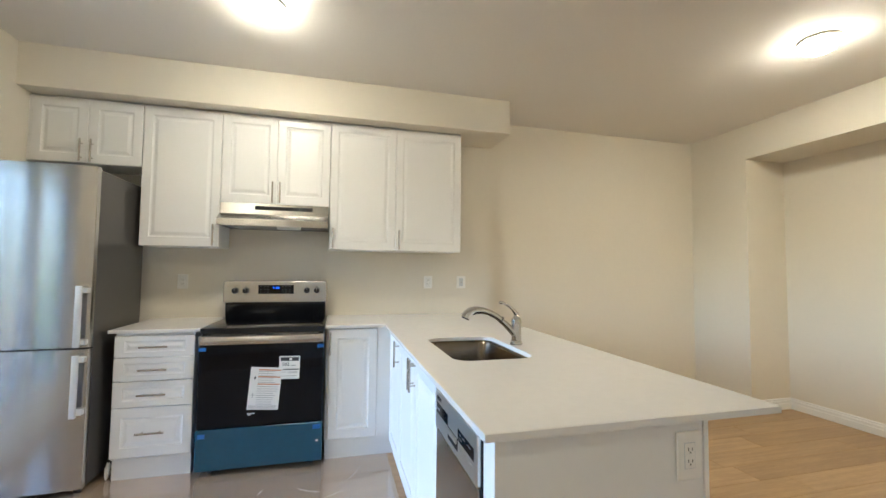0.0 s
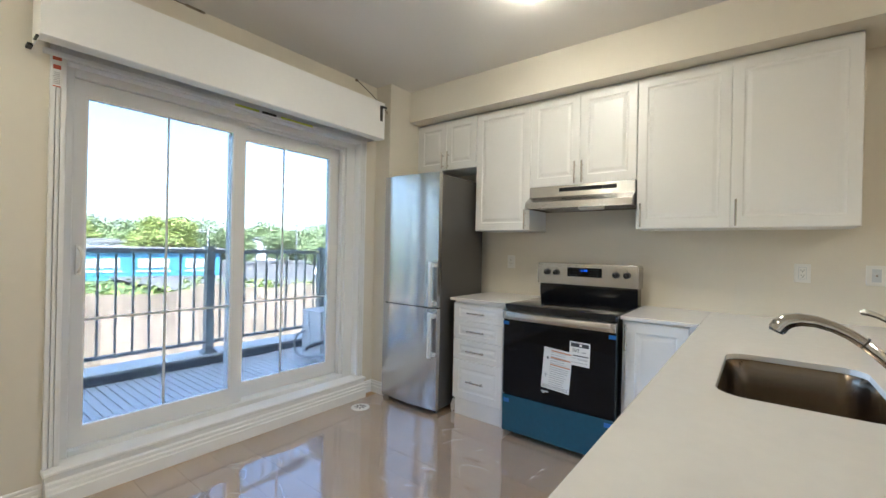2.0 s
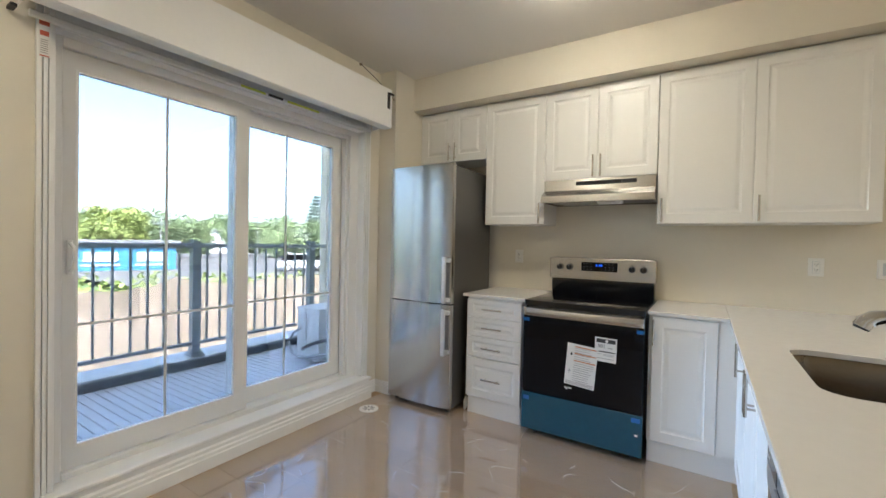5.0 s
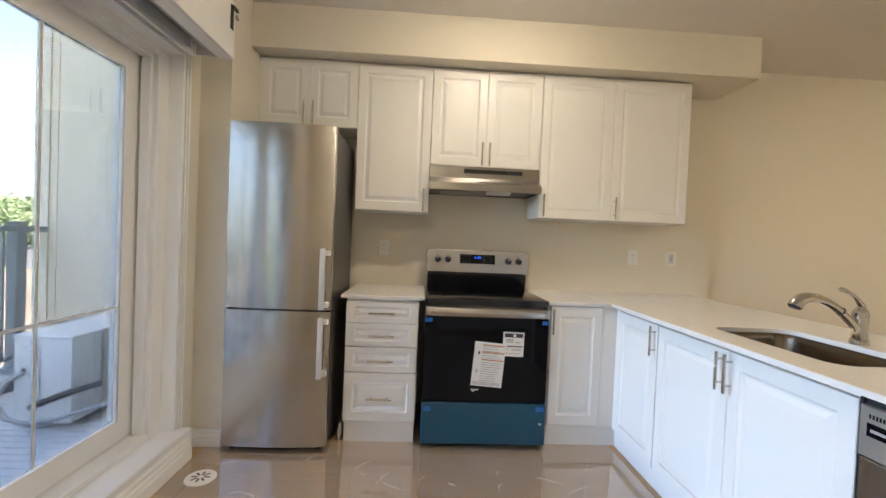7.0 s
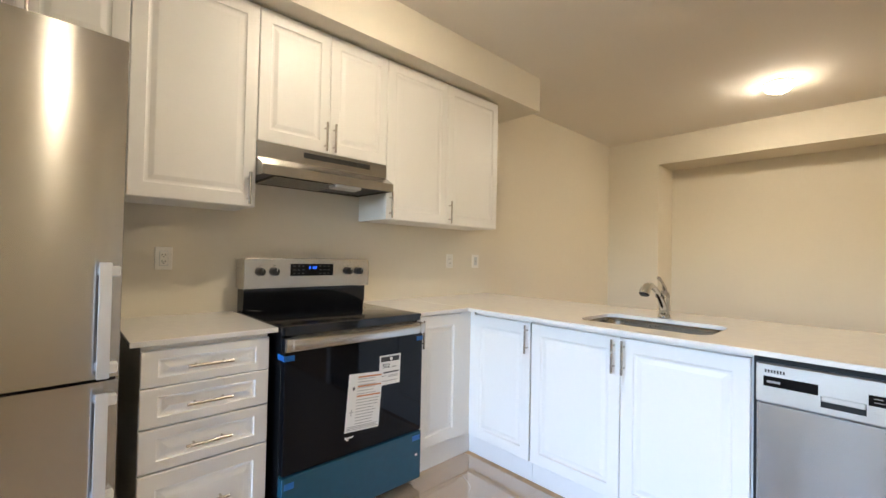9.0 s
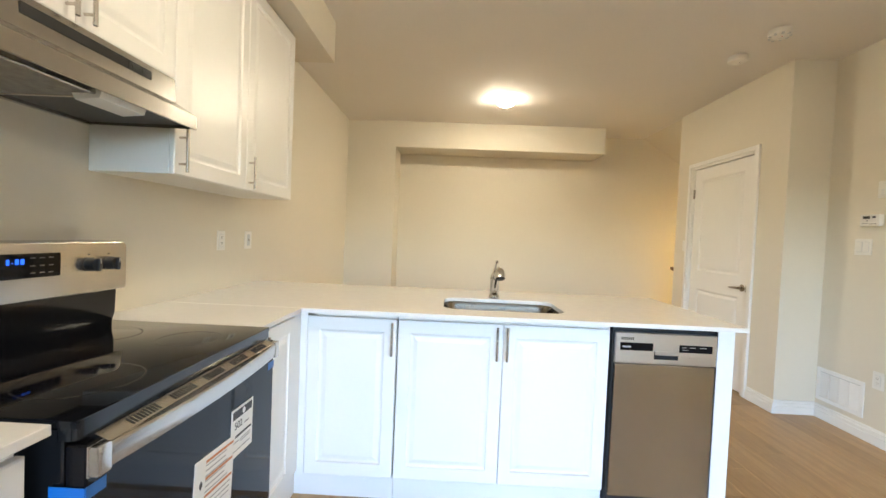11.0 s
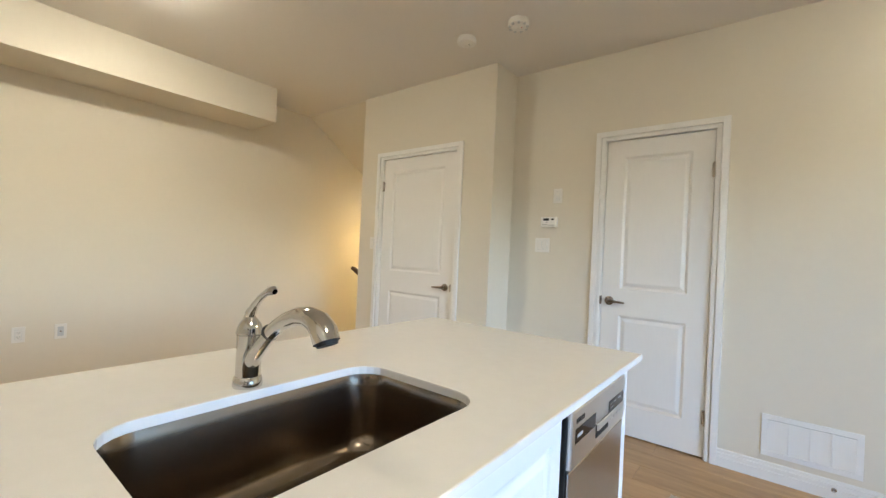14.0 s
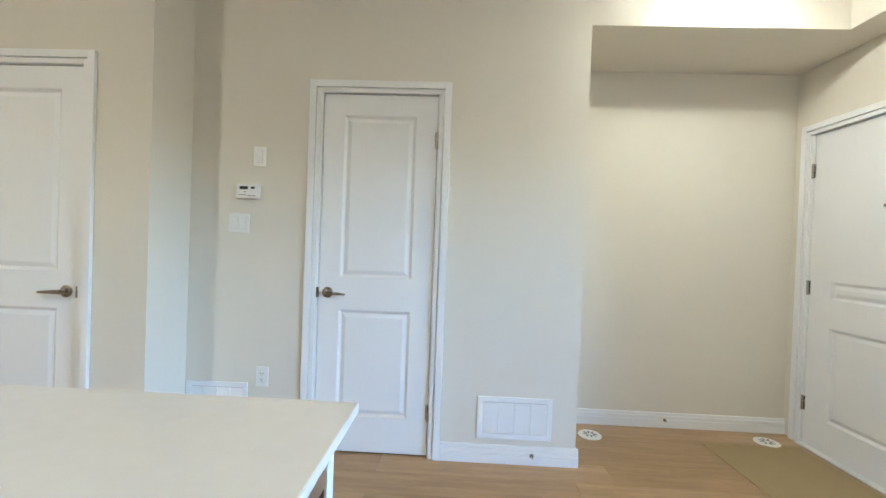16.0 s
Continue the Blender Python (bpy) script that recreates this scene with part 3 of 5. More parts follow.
inner_door("door_1", turned(180, 3.795, YB, 0), 0.874, 2.075, 0.874 - 0.07, 0.925, -1, 0.0, "closed white two-panel closet door with lever handle", two_panels(0.874))
inner_door("door_2", turned(180, 1.785, YS, 0), 0.663, 2.078, 0.056, 0.934, 1, 0.663, "closed white two-panel narrow door with lever handle", two_panels(0.663))
inner_door("door_3", turned(90, XW, -4.66, 0), 0.90, 2.04, 0.83, 0.95, -1, 0.0, "closed white panelled entrance door with peephole", [(0.16, 0.20, 0.74, 0.79), (0.16, 0.97, 0.74, 1.08)], hinges=(0.274, 1.04, 1.81), material=M_DOORW)
peep = thing("door_viewer", turned(90, XW, -4.19, 1.541), "small dark peephole in the entrance door", "peephole")
part("lens", lathe([(0.0, 0.0), (0.009, 0.0), (0.009, 0.006), (0.005, 0.008), (0.0, 0.008)], 14, pose(0, 0.0135, 0, 90, 0, 0)), M_BRONZE, peep, smooth=True)
sill = thing("threshold", pose(XW, -4.21, 0), "pale metal threshold under the entrance door", "threshold", kind="structure")
part("plate", box(-0.10, 0.035, -0.45, 0.45, 0.0, 0.012, 0.004), M_SILVER, sill)

# ---- wall plates, vents, small fittings ----


def plate(name, m, w, h, label, category, gangs=1, style="switch"):
    """A cover plate on a wall, its front at -y, with rockers or sockets."""
    t = thing(name, m, label, category, category + " plates")
    part("plate", box(-w / 2, w / 2, -0.006, 0.0, -h / 2, h / 2, 0.002), M_PLASTIC, t)
    for g in range(gangs):
        cx = (g - (gangs - 1) / 2) * 0.046
        # thin grey box paints the shaded gap round each rocker and insert
        part("gap_shade_line", box(cx - 0.0185, cx + 0.0185, -0.0064, -0.006, -0.036, 0.036), M_MUNTIN, t)
        if style == "switch":
            part("rocker", extrude([(-0.006, -0.034), (-0.0075, -0.034), (-0.011, 0.034), (-0.006, 0.034)], "x", cx - 0.0165, cx + 0.0165), M_PLASTIC, t)
        elif style == "outlet":
            ins = part("insert", box(cx - 0.0165, cx + 0.0165, -0.0085, -0.006, -0.034, 0.034, 0.001), M_PLASTIC, t)
            for s in (-1, 1):
                part("slots", boxes((cx - 0.008, cx - 0.0055, -0.0088, -0.0080, s * 0.016 - 0.002, s * 0.016 + 0.007), (cx + 0.0055, cx + 0.008, -0.0088, -0.0080, s * 0.016 - 0.002, s * 0.016 + 0.006), (cx - 0.002, cx + 0.002, -0.0088, -0.0080, s * 0.016 - 0.009, s * 0.016 - 0.005)), M_DARK, ins)
        elif style == "dimmer":
            part("rocker", box(cx - 0.0165, cx + 0.0165, -0.010, -0.006, -0.034, 0.034, 0.001), M_PLASTIC, t)
            part("button", boxes((cx - 0.008, cx + 0.008, -0.012, -0.010, -0.030, -0.018), (cx - 0.008, cx + 0.008, -0.012, -0.010, -0.012, 0.0)), M_SILVER, t)
        elif style == "jack":
            part("jack", lathe([(0.0, 0.0), (0.005, 0.0), (0.005, 0.006), (0.0, 0.006)], 12, pose(cx, -0.006, 0, 90, 0, 0)), M_NICKEL, t)
    return t


plate("wall_outlet", pose(-0.320, 0, 1.193), 0.073, 0.112, "white duplex outlet above the counter", "outlet", style="outlet")
plate("wall_outlet", pose(1.622, 0, 1.193), 0.076, 0.112, "white duplex outlet above the counter", "outlet", style="outlet")
plate("wall_jack", pose(1.930, 0, 1.194), 0.084, 0.112, "white wall plate with one small jack", "wall plate", style="jack")
plate("wall_switch", turned(180, 3.906, YB, 1.28), 0.072, 0.115, "white single rocker switch beside the closet door", "switch")
plate("fan_switch", turned(180, 2.147, YS, 1.708), 0.074, 0.115, "white fan control switch high on the wall", "switch", style="dimmer")
plate("wall_switch", turned(180, 2.259, YS, 1.318), 0.122, 0.113, "white double rocker switch under the thermostat", "switch", gangs=2)
plate("wall_outlet", turned(180, 2.095, YS, 0.428), 0.074, 0.117, "white duplex outlet near the baseboard", "outlet", style="outlet")
plate("wall_switch", turned(90, XW, -3.412, 1.305), 0.167, 0.116, "white triple rocker switch beside the balcony door", "switch", gangs=3)
plate("wall_outlet", turned(90, XW, -3.09, 0.44), 0.072, 0.118, "white duplex outlet beside the balcony door", "outlet", style="outlet")
plate("wall_outlet", turned(-90, XE, -1.575, 0.475), 0.072, 0.115, "white duplex outlet low in the alcove", "outlet", style="outlet")
plate("wall_jack", turned(-90, XE, -1.805, 0.475), 0.072, 0.115, "white wall plate with one small jack in the alcove", "wall plate", style="jack")

thermo = thing("thermostat", turned(180, 2.204, YS, 1.50), "white wall thermostat with small dark display", "thermostat")
part("back_plate", box(-0.068, 0.068, -0.010, 0.0, -0.036, 0.040, 0.002), M_PLASTIC, thermo)
part("body", box(-0.066, 0.066, -0.030, -0.010, -0.040, 0.041, 0.006, seg=2), M_PLASTIC, thermo, smooth=True)
part("display", box(-0.044, 0.004, -0.0308, -0.0300, 0.012, 0.030), M_BPLAS, thermo, "dark display")
part("button", box(0.022, 0.044, -0.0325, -0.0300, 0.016, 0.028, 0.003), M_BPLAS, thermo)
tagged(part("label_bars", boxes((-0.05, -0.006, -0.0306, -0.0300, -0.022, -0.017), (0.0, 0.05, -0.0306, -0.0300, -0.026, -0.021), (-0.02, -0.008, -0.0306, -0.0300, -0.006, 0.002)), M_INKG, thermo), kind="stuff")

chime = thing("door_chime", turned(90, XW, -3.252, 2.245), "plain white door chime box high on the wall", "door chime")
part("back", box(-0.042, 0.042, -0.012, 0.0, -0.072, 0.072), M_PLASTIC, chime)
part("cover", box(-0.046, 0.046, -0.052, -0.012, -0.076, 0.076, 0.004), M_PLASTIC, chime)


def wall_vent(x0, x1, z0, z1, label):
    t = thing("wall_vent", turned(180, (x0 + x1) / 2, YS, (z0 + z1) / 2), label, "air vent", "return air vents")
    w, h = x1 - x0, z1 - z0
    part("backing", box(-w / 2 + 0.02, w / 2 - 0.02, -0.002, 0.0, -h / 2 + 0.02, h / 2 - 0.02), M_GREY, t)
    for a, b, c, d in ((-w / 2, w / 2, h / 2 - 0.03, h / 2), (-w / 2, w / 2, -h / 2, -h / 2 + 0.03), (-w / 2, -w / 2 + 0.03, -h / 2 + 0.03, h / 2 - 0.03), (w / 2 - 0.03, w / 2, -h / 2 + 0.03, h / 2 - 0.03)):
        part("frame", box(a, b, -0.009, 0.0, c, d, 0.002), M_TRIM, t)
    n = 20
    me = None
    for k in range(n):
        z = -h / 2 + 0.032 + (h - 0.064) * (k + 0.5) / n
        if me is None:
            ob = part("slat", extrude([(-0.008, -0.0042), (-0.0066, -0.0042), (-0.0032, 0.0036), (-0.0046, 0.0036)], "x", -w / 2 + 0.028, w / 2 - 0.028), M_TRIM, t)
            me = ob.data
        else:
            ob = new("slat", me)
            ob.parent = t
        ob.location.z = z
    for k in range(1, 4):
        x = -w / 2 + 0.03 + (w - 0.06) * k / 4
        part("bar", box(x - 0.003, x + 0.003, -0.0095, -0.004, -h / 2 + 0.03, h / 2 - 0.03), M_TRIM, t)


wall_vent(0.411, 0.836, 0.139, 0.379, "white louvred return air vent low on the wall")
wall_vent(2.178, 2.545, 0.139, 0.387, "white louvred return air vent in the corner")


def floor_vent(x, y):
    t = thing("floor_vent", pose(x, y, 0.0), "round white floor vent in the wooden floor", "floor vent", "round floor vents")
    part("rim", lathe([(0.0, 0.0), (0.075, 0.0), (0.073, 0.005), (0.060, 0.007), (0.0, 0.007)], 32), M_PLASTIC, t, smooth=True)
    for k in range(8):
        part("slot", box(0.016, 0.046, -0.005, 0.005, 0.0066, 0.0076), M_GREY, t, m=pose(0, 0, 0, 0, 0, k * 45))


for x, y in ((-1.115, -1.015), (-1.127, -2.98), (0.055, -4.61), (-1.115, -4.635)):
    floor_vent(x, y)


def door_stop(x, y):
    t = thing("door_stop", turned(180, x, y, 0.055), "small metal door stop on the baseboard", "door stop", "door stops")
    part("post", tube([(0, 0, 0), (0, -0.003, 0), (0, -0.004, 0), (0, -0.05, 0)], [0.012, 0.012, 0.005, 0.005], 10), M_NICKEL, t)
    part("tip", tube([(0, -0.05, 0), (0, -0.062, 0)], 0.008, 10), M_PLASTIC, t)


door_stop(0.52, YS + 0.0145)
door_stop(-0.52, -4.8 + 0.0145)

board = thing("floor_board_sheet", pose(-0.98, -4.02, 0), "sheet of brown protective board on the hall floor", "floor sheet")
part("sheet", box(-0.31, 0.31, -0.56, 0.56, 0.0, 0.004), M_MAT, board, m=pose(0, 0, 0, 0, 0, 1.5))

# ---- kitchen cabinets ----
YF = -0.635   # front of the base doors
YU = -0.315   # front of the wall cabinet doors


def cab_front(parent, name, x0, x1, z0, z1, pulls, y=0.0, rim=0.062, m=None):
    """A moulded cabinet front in the cabinet's own axes, with its pulls as (x, z, upright)."""
    w, h = x1 - x0 - 0.0022, z1 - z0 - 0.0022
    r = min(rim, h * 0.24)
    d = part(name, panelled(w, h, 0.018, [(rim * 0.9, r, w - rim * 0.9, h - r)], CAB_PROFILE), M_CAB, parent, m=pose(x0 + 0.0011, y, z0 + 0.0011))
    for x, z, up in pulls:
        bar_pull(d, x - x0 - 0.0011, z - z0 - 0.0011, up)
    return d


def wall_cabinet(x0, x1, z0, z1, doors, label):
    """doors: rows of x0, x1, pull x, pull z."""
    t = thing("wall_cabinet", pose(x0, YU, z0), label, "wall cabinet", "wall cabinets")
    w, h, dep = x1 - x0, z1 - z0, -YU
    part("body", box(0.001, w - 0.001, 0.0195, dep - 0.001, 0.0, h, 0.001), M_CARC, t)
    for a, b, px, pz in doors:
        cab_front(t, "door", a - x0, b - x0, 0.0, h, [(px - x0, pz - z0, True)])
    return t


ZT = 2.442
wall_cabinet(-1.152, -0.507, 2.000, ZT, [(-1.152, -0.831, -0.862, 2.085), (-0.831, -0.507, -0.800, 2.085)], "short white two-door cabinet above the fridge")
wall_cabinet(-0.505, -0.003, 1.452, ZT, [(-0.505, -0.003, -0.038, 1.537)], "tall white single-door wall cabinet beside the hood")
wall_cabinet(-0.001, 0.763, 1.782, ZT, [(-0.001, 0.380, 0.352, 1.868), (0.380, 0.763, 0.404, 1.868)], "short white two-door cabinet above the range hood")
wall_cabinet(0.766, 1.827, 1.452, ZT, [(0.766, 1.278, 0.795, 1.539), (1.278, 1.827, 1.304, 1.539)], "wide white two-door wall cabinet at the open end")
solid("cabinet_filler", boxes((-1.169, 1.827, -0.29, -0.001, ZT, 2.4555), (-1.1695, -1.1525, -0.31, -0.001, 2.0, ZT)), M_CAB, "white filler strip between cabinets and soffit", "filler strip")

drawers = thing("drawer_unit", pose(-0.478, YF, 0), "white four-drawer base cabinet beside the range", "drawer unit")
part("body", box(0.003, 0.440, 0.0195, -YF - 0.001, 0.125, 0.893), M_CARC, drawers)
for z0, z1 in ((0.744, 0.876), (0.600, 0.742), (0.442, 0.596), (0.138, 0.438)):
    cab_front(drawers, "drawer", 0.0, 0.443, z0, z1, [(0.219, (z0 + z1) / 2 - 0.002, False)], rim=0.058)
part("toe_board", box(0.006, 0.437, 0.03, 0.048, 0.0, 0.130), M_CAB, drawers)

corner = thing("base_cabinet", pose(0.768, YF, 0), "white single-door base cabinet in the corner", "base cabinet", "base cabinets")
part("body", box(0.003, 0.45, 0.0195, -YF - 0.001, 0.13, 0.893), M_CARC, corner)
cab_front(corner, "door", 0.020, 0.352, 0.137, 0.886, [(0.030, 0.792, True)])
part("filler", box(0.354, 0.462, 0.008, 0.0295, 0.13, 0.890), M_CAB, corner)
part("toe_board", box(0.006, 0.4745, 0.03, 0.048, 0.0, 0.128), M_CAB, corner)

XP = 1.208    # front of the peninsula doors; local x runs along -y
pen_a = thing("base_cabinet", turned(-90, XP, -0.655, 0), "white single-door peninsula cabinet in the corner", "base cabinet", "base cabinets")
part("body", box(0.03, 0.425, 0.0195, 0.62, 0.12, 0.893), M_CARC, pen_a)
part("filler", box(-0.0275, 0.0045, 0.006, 0.03, 0.12, 0.890), M_CAB, pen_a)
cab_front(pen_a, "door", 0.006, 0.425, 0.118, 0.874, [(0.408, 0.785, True)])
part("toe_board", box(-0.049, 0.428, 0.035, 0.053, 0.0, 0.118), M_CAB, pen_a)
pen_b = thing("base_cabinet", turned(-90, XP, -1.085, 0), "white two-door sink cabinet in the peninsula", "base cabinet", "base cabinets")
part("body", boxes((0.0, 0.985, 0.0195, 0.62, 0.12, 0.66), (0.0, 0.018, 0.0195, 0.62, 0.66, 0.893), (0.967, 0.985, 0.0195, 0.62, 0.66, 0.893), (0.018, 0.967, 0.0195, 0.037, 0.66, 0.893)), M_CARC, pen_b)
cab_front(pen_b, "door", 0.002, 0.490, 0.118, 0.874, [(0.461, 0.785, True)])
cab_front(pen_b, "door", 0.491, 0.980, 0.118, 0.874, [(0.508, 0.785, True)])
part("toe_board", box(0.0, 0.985, 0.035, 0.053, 0.0, 0.118), M_CAB, pen_b)
endp = thing("end_panel", pose(1.205, -2.552, 0), "white end panel closing the peninsula", "end panel")
part("panel", box(0.0, 0.635, -0.076, 0.0, 0.0, 0.8935, 0.0015), M_CAB, endp)
part("corner_strip", box(0.6355, 0.652, -0.080, 0.0, 0.0, 0.8935, 0.0015), M_CAB, endp)
backp = thing("back_panel", pose(1.834, 0, 0), "plain white back panel of the peninsula", "back panel")
part("panel", box(0.0, 0.018, -2.551, -0.002, 0.0, 0.8935, 0.001), M_CAB, backp)
plate("wall_outlet", pose(1.787, -2.6285, 0.792), 0.083, 0.132, "white duplex outlet on the peninsula end", "outlet", style="outlet")

# ---- worktops and sink ----
SX0, SX1, SY0, SY1 = 1.325, 1.706, -1.897, -1.290


def round_rect(x0, x1, y0, y1, r, n=7):
    out = []
    for cx, cy, a0 in ((x1 - r, y1 - r, 0), (x0 + r, y1 - r, 90), (x0 + r, y0 + r, 180), (x1 - r, y0 + r, 270)):
        for k in range(n):
            a = radians(a0 + 90 * k / (n - 1))
            out.append((cx + r * math.cos(a), cy + r * math.sin(a)))
    return out


def worktop_with_hole(x0, x1, y0, y1, z0, z1, hole):
    """A slab with a rounded cut-out, its rims eased."""
    bm = bmesh.new()
    e = 0.002
    n = len(hole)
    cx = sum(p[0] for p in hole) / n
    cy = sum(p[1] for p in hole) / n

    def to_edge(p, a, b, c, d):
        dx, dy = p[0] - cx, p[1] - cy
        t = min((b - cx) / dx if dx > 1e-9 else (a - cx) / dx if dx < -1e-9 else 1e9, (d - cy) / dy if dy > 1e-9 else (c - cy) / dy if dy < -1e-9 else 1e9)
        return (cx + dx * t, cy + dy * t)
    ring = [(p, to_edge(p, x0, x1, y0, y1)) for p in hole]
    corners = [(x1, y1), (x0, y1), (x0, y0), (x1, y0)]
    top_in = [bm.verts.new((p[0] + (p[0] - cx) * 0.004, p[1] + (p[1] - cy) * 0.004, z1)) for p in hole]
    rim_in = [bm.verts.new((*p, z1 - e)) for p in hole]
    bot_in = [bm.verts.new((*p, z0)) for p in hole]
    loop = []
    for k, (p, q) in enumerate(ring):
        loop.append((q, k))
        q2 = ring[(k + 1) % n][1]
        for c in corners:
            on_a = abs(q[0] - c[0]) < 1e-6 or abs(q[1] - c[1]) < 1e-6
            on_b = abs(q2[0] - c[0]) < 1e-6 or abs(q2[1] - c[1]) < 1e-6
            same = abs(q[0] - q2[0]) < 1e-6 or abs(q[1] - q2[1]) < 1e-6
            if on_a and on_b and not same:
                loop.append((c, None))

    def inset(q, d):
        return (min(max(q[0], x0 + d), x1 - d), min(max(q[1], y0 + d), y1 - d))
    top = [bm.verts.new((*inset(q, e), z1)) for q, k in loop]
    side = [bm.verts.new((*q, z1 - e)) for q, k in loop]
    bot = [bm.verts.new((*q, z0)) for q, k in loop]
    m = len(loop)
    for i in range(m):
        j = (i + 1) % m
        bm.faces.new((top[i], top[j], side[j], side[i]))
        bm.faces.new((side[i], side[j], bot[j], bot[i]))
    idx = [i for i, (q, k) in enumerate(loop) if k is not None]
    for a in range(n):
        b = (a + 1) % n
        ia, ib = idx[a], idx[b]
        mids = list(range(ia, ib + 1)) if ib > ia else list(range(ia, m)) + list(range(0, ib + 1))
        bm.faces.new([top_in[b], top_in[a]] + [top[i] for i in mids])
        bm.faces.new([bot_in[a], bot_in[b]] + [bot[i] for i in reversed(mids)])
        bm.faces.new((top_in[a], top_in[b], rim_in[b], rim_in[a]))
        bm.faces.new((rim_in[a], rim_in[b], bot_in[b], bot_in[a]))
    return bm


hole = []
_corner = round_rect(SX0, SX1, SY0, SY1, 0.075)
for i, p in enumerate(_corner):
    q = _corner[(i + 1) % len(_corner)]
    steps = max(1, round(math.dist(p, q) / 0.03))
    hole += [(p[0] + (q[0] - p[0]) * k / steps, p[1] + (q[1] - p[1]) * k / steps) for k in range(steps)]
counter = thing("worktop", pose(0, 0, 0), "off-white quartz worktop on the L-shaped counter and peninsula", "worktop")
part("peninsula_slab", worktop_with_hole(1.168, 2.095, -2.660, -0.0015, 0.894, 0.914, hole), M_QUARTZ, counter)
part("wall_slab", box(0.7645, 1.1675, -0.645, -0.0015, 0.894, 0.914, 0.0015), M_QUARTZ, counter)
counter2 = thing("worktop", pose(-0.510, -0.645, 0.894), "short off-white quartz worktop over the drawers", "worktop")
part("slab", box(0.0, 0.507, 0.0, 0.6435, 0.0, 0.020, 0.0015), M_QUARTZ, counter2)

sink = thing("sink", pose((SX0 + SX1) / 2, (SY0 + SY1) / 2, 0.894), "deep undermount stainless steel sink with rounded corners", "sink")
hx, hy = (SX1 - SX0) / 2, (SY1 - SY0) / 2
bm = bmesh.new()
rings = []
for ins, z, r in ((-0.02, -0.0015, 0.085), (-0.004, -0.0015, 0.076), (-0.003, -0.004, 0.076), (0.004, -0.03, 0.072), (0.010, -0.15, 0.068), (0.018, -0.178, 0.062), (0.036, -0.193, 0.05), (0.07, -0.197, 0.04), (0.14, -0.200, 0.03)):
    rings.append([bm.verts.new((x, y, z)) for x, y in round_rect(-hx + ins, hx - ins, -hy + ins, hy - ins, r)])
for a, b in zip(rings, rings[1:]):
    for k in range(len(a)):
        bm.faces.new((a[k], a[(k + 1) % len(a)], b[(k + 1) % len(a)], b[k]))
bm.faces.new(rings[-1])
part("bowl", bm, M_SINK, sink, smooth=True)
dr = part("drain", lathe([(0.0, 0.0), (0.042, 0.0), (0.044, 0.003), (0.036, 0.003), (0.030, -0.004), (0.0, -0.004)], 24), M_CHROME, sink, "chrome basket drain", smooth=True, m=pose(0.03, 0, -0.1998))
part("basket", lathe([(0.0, 0.001), (0.026, 0.001), (0.026, 0.004), (0.006, 0.004), (0.004, 0.012), (0.0, 0.012)], 16), M_CHROME, dr, smooth=True)

faucet = thing("faucet", pose(1.748, -1.580, 0.914), "polished chrome pull-out faucet with lever on top", "faucet")
part("base", lathe([(0.0, 0.0), (0.031, 0.0), (0.032, 0.006), (0.029, 0.022), (0.027, 0.024), (0.0, 0.024)], 28), M_CHROME, faucet, smooth=True)
part("body", lathe([(0.0265, 0.024), (0.0265, 0.10), (0.027, 0.116), (0.0, 0.118)], 28), M_CHROME, faucet, smooth=True)
part("collar", lathe([(0.0, 0.117), (0.0285, 0.117), (0.029, 0.121), (0.0275, 0.124), (0.0275, 0.128), (0.023, 0.140), (0.0155, 0.150), (0.012, 0.155), (0.0, 0.156)], 28), M_CHROME, faucet, smooth=True)
part("ball", lathe([(0.0, 0.0)] + [(0.0125 * math.sin(math.pi * k / 10), 0.0125 - 0.0125 * math.cos(math.pi * k / 10)) for k in range(1, 10)] + [(0.0, 0.025)], 20), M_CHROME, faucet, smooth=True, m=pose(0.0, 0, 0.150))
part("lever", tube([(0.006, 0, 0.150), (-0.004, 0, 0.166), (-0.020, 0, 0.185), (-0.040, 0, 0.202), (-0.062, 0, 0.214), (-0.078, 0, 0.220), (-0.090, 0, 0.222), (-0.097, 0, 0.220)], [0.0125, 0.0115, 0.0085, 0.0072, 0.0075, 0.0092, 0.0098, 0.006], 16), M_CHROME, faucet, smooth=True)
part("spout", tube([(-0.004, 0, 0.050), (-0.030, 0, 0.078), (-0.060, 0, 0.107), (-0.088, 0, 0.131), (-0.115, 0, 0.151)], [0.020, 0.0175, 0.0158, 0.0150, 0.0150], 18), M_CHROME, faucet, smooth=True)
part("spray_head", tube([(-0.086, 0, 0.1315), (-0.115, 0, 0.152), (-0.150, 0, 0.170), (-0.190, 0, 0.182), (-0.226, 0, 0.184), (-0.254, 0, 0.177), (-0.272, 0, 0.163), (-0.281, 0, 0.146)], [0.0160, 0.0158, 0.0165, 0.0180, 0.0205, 0.0235, 0.0255, 0.0250], 20), M_CHROME, faucet, smooth=True)
part("joint_ring", tube([(-0.0838, 0, 0.1316), (-0.0872, 0, 0.1341)], [0.0183, 0.0183], 18), M_BPLAS, faucet, "dark joint ring")
part("nozzle", tube([(-0.2805, 0, 0.147), (-0.2835, 0, 0.140)], [0.0225, 0.0195], 18), M_BPLAS, faucet)

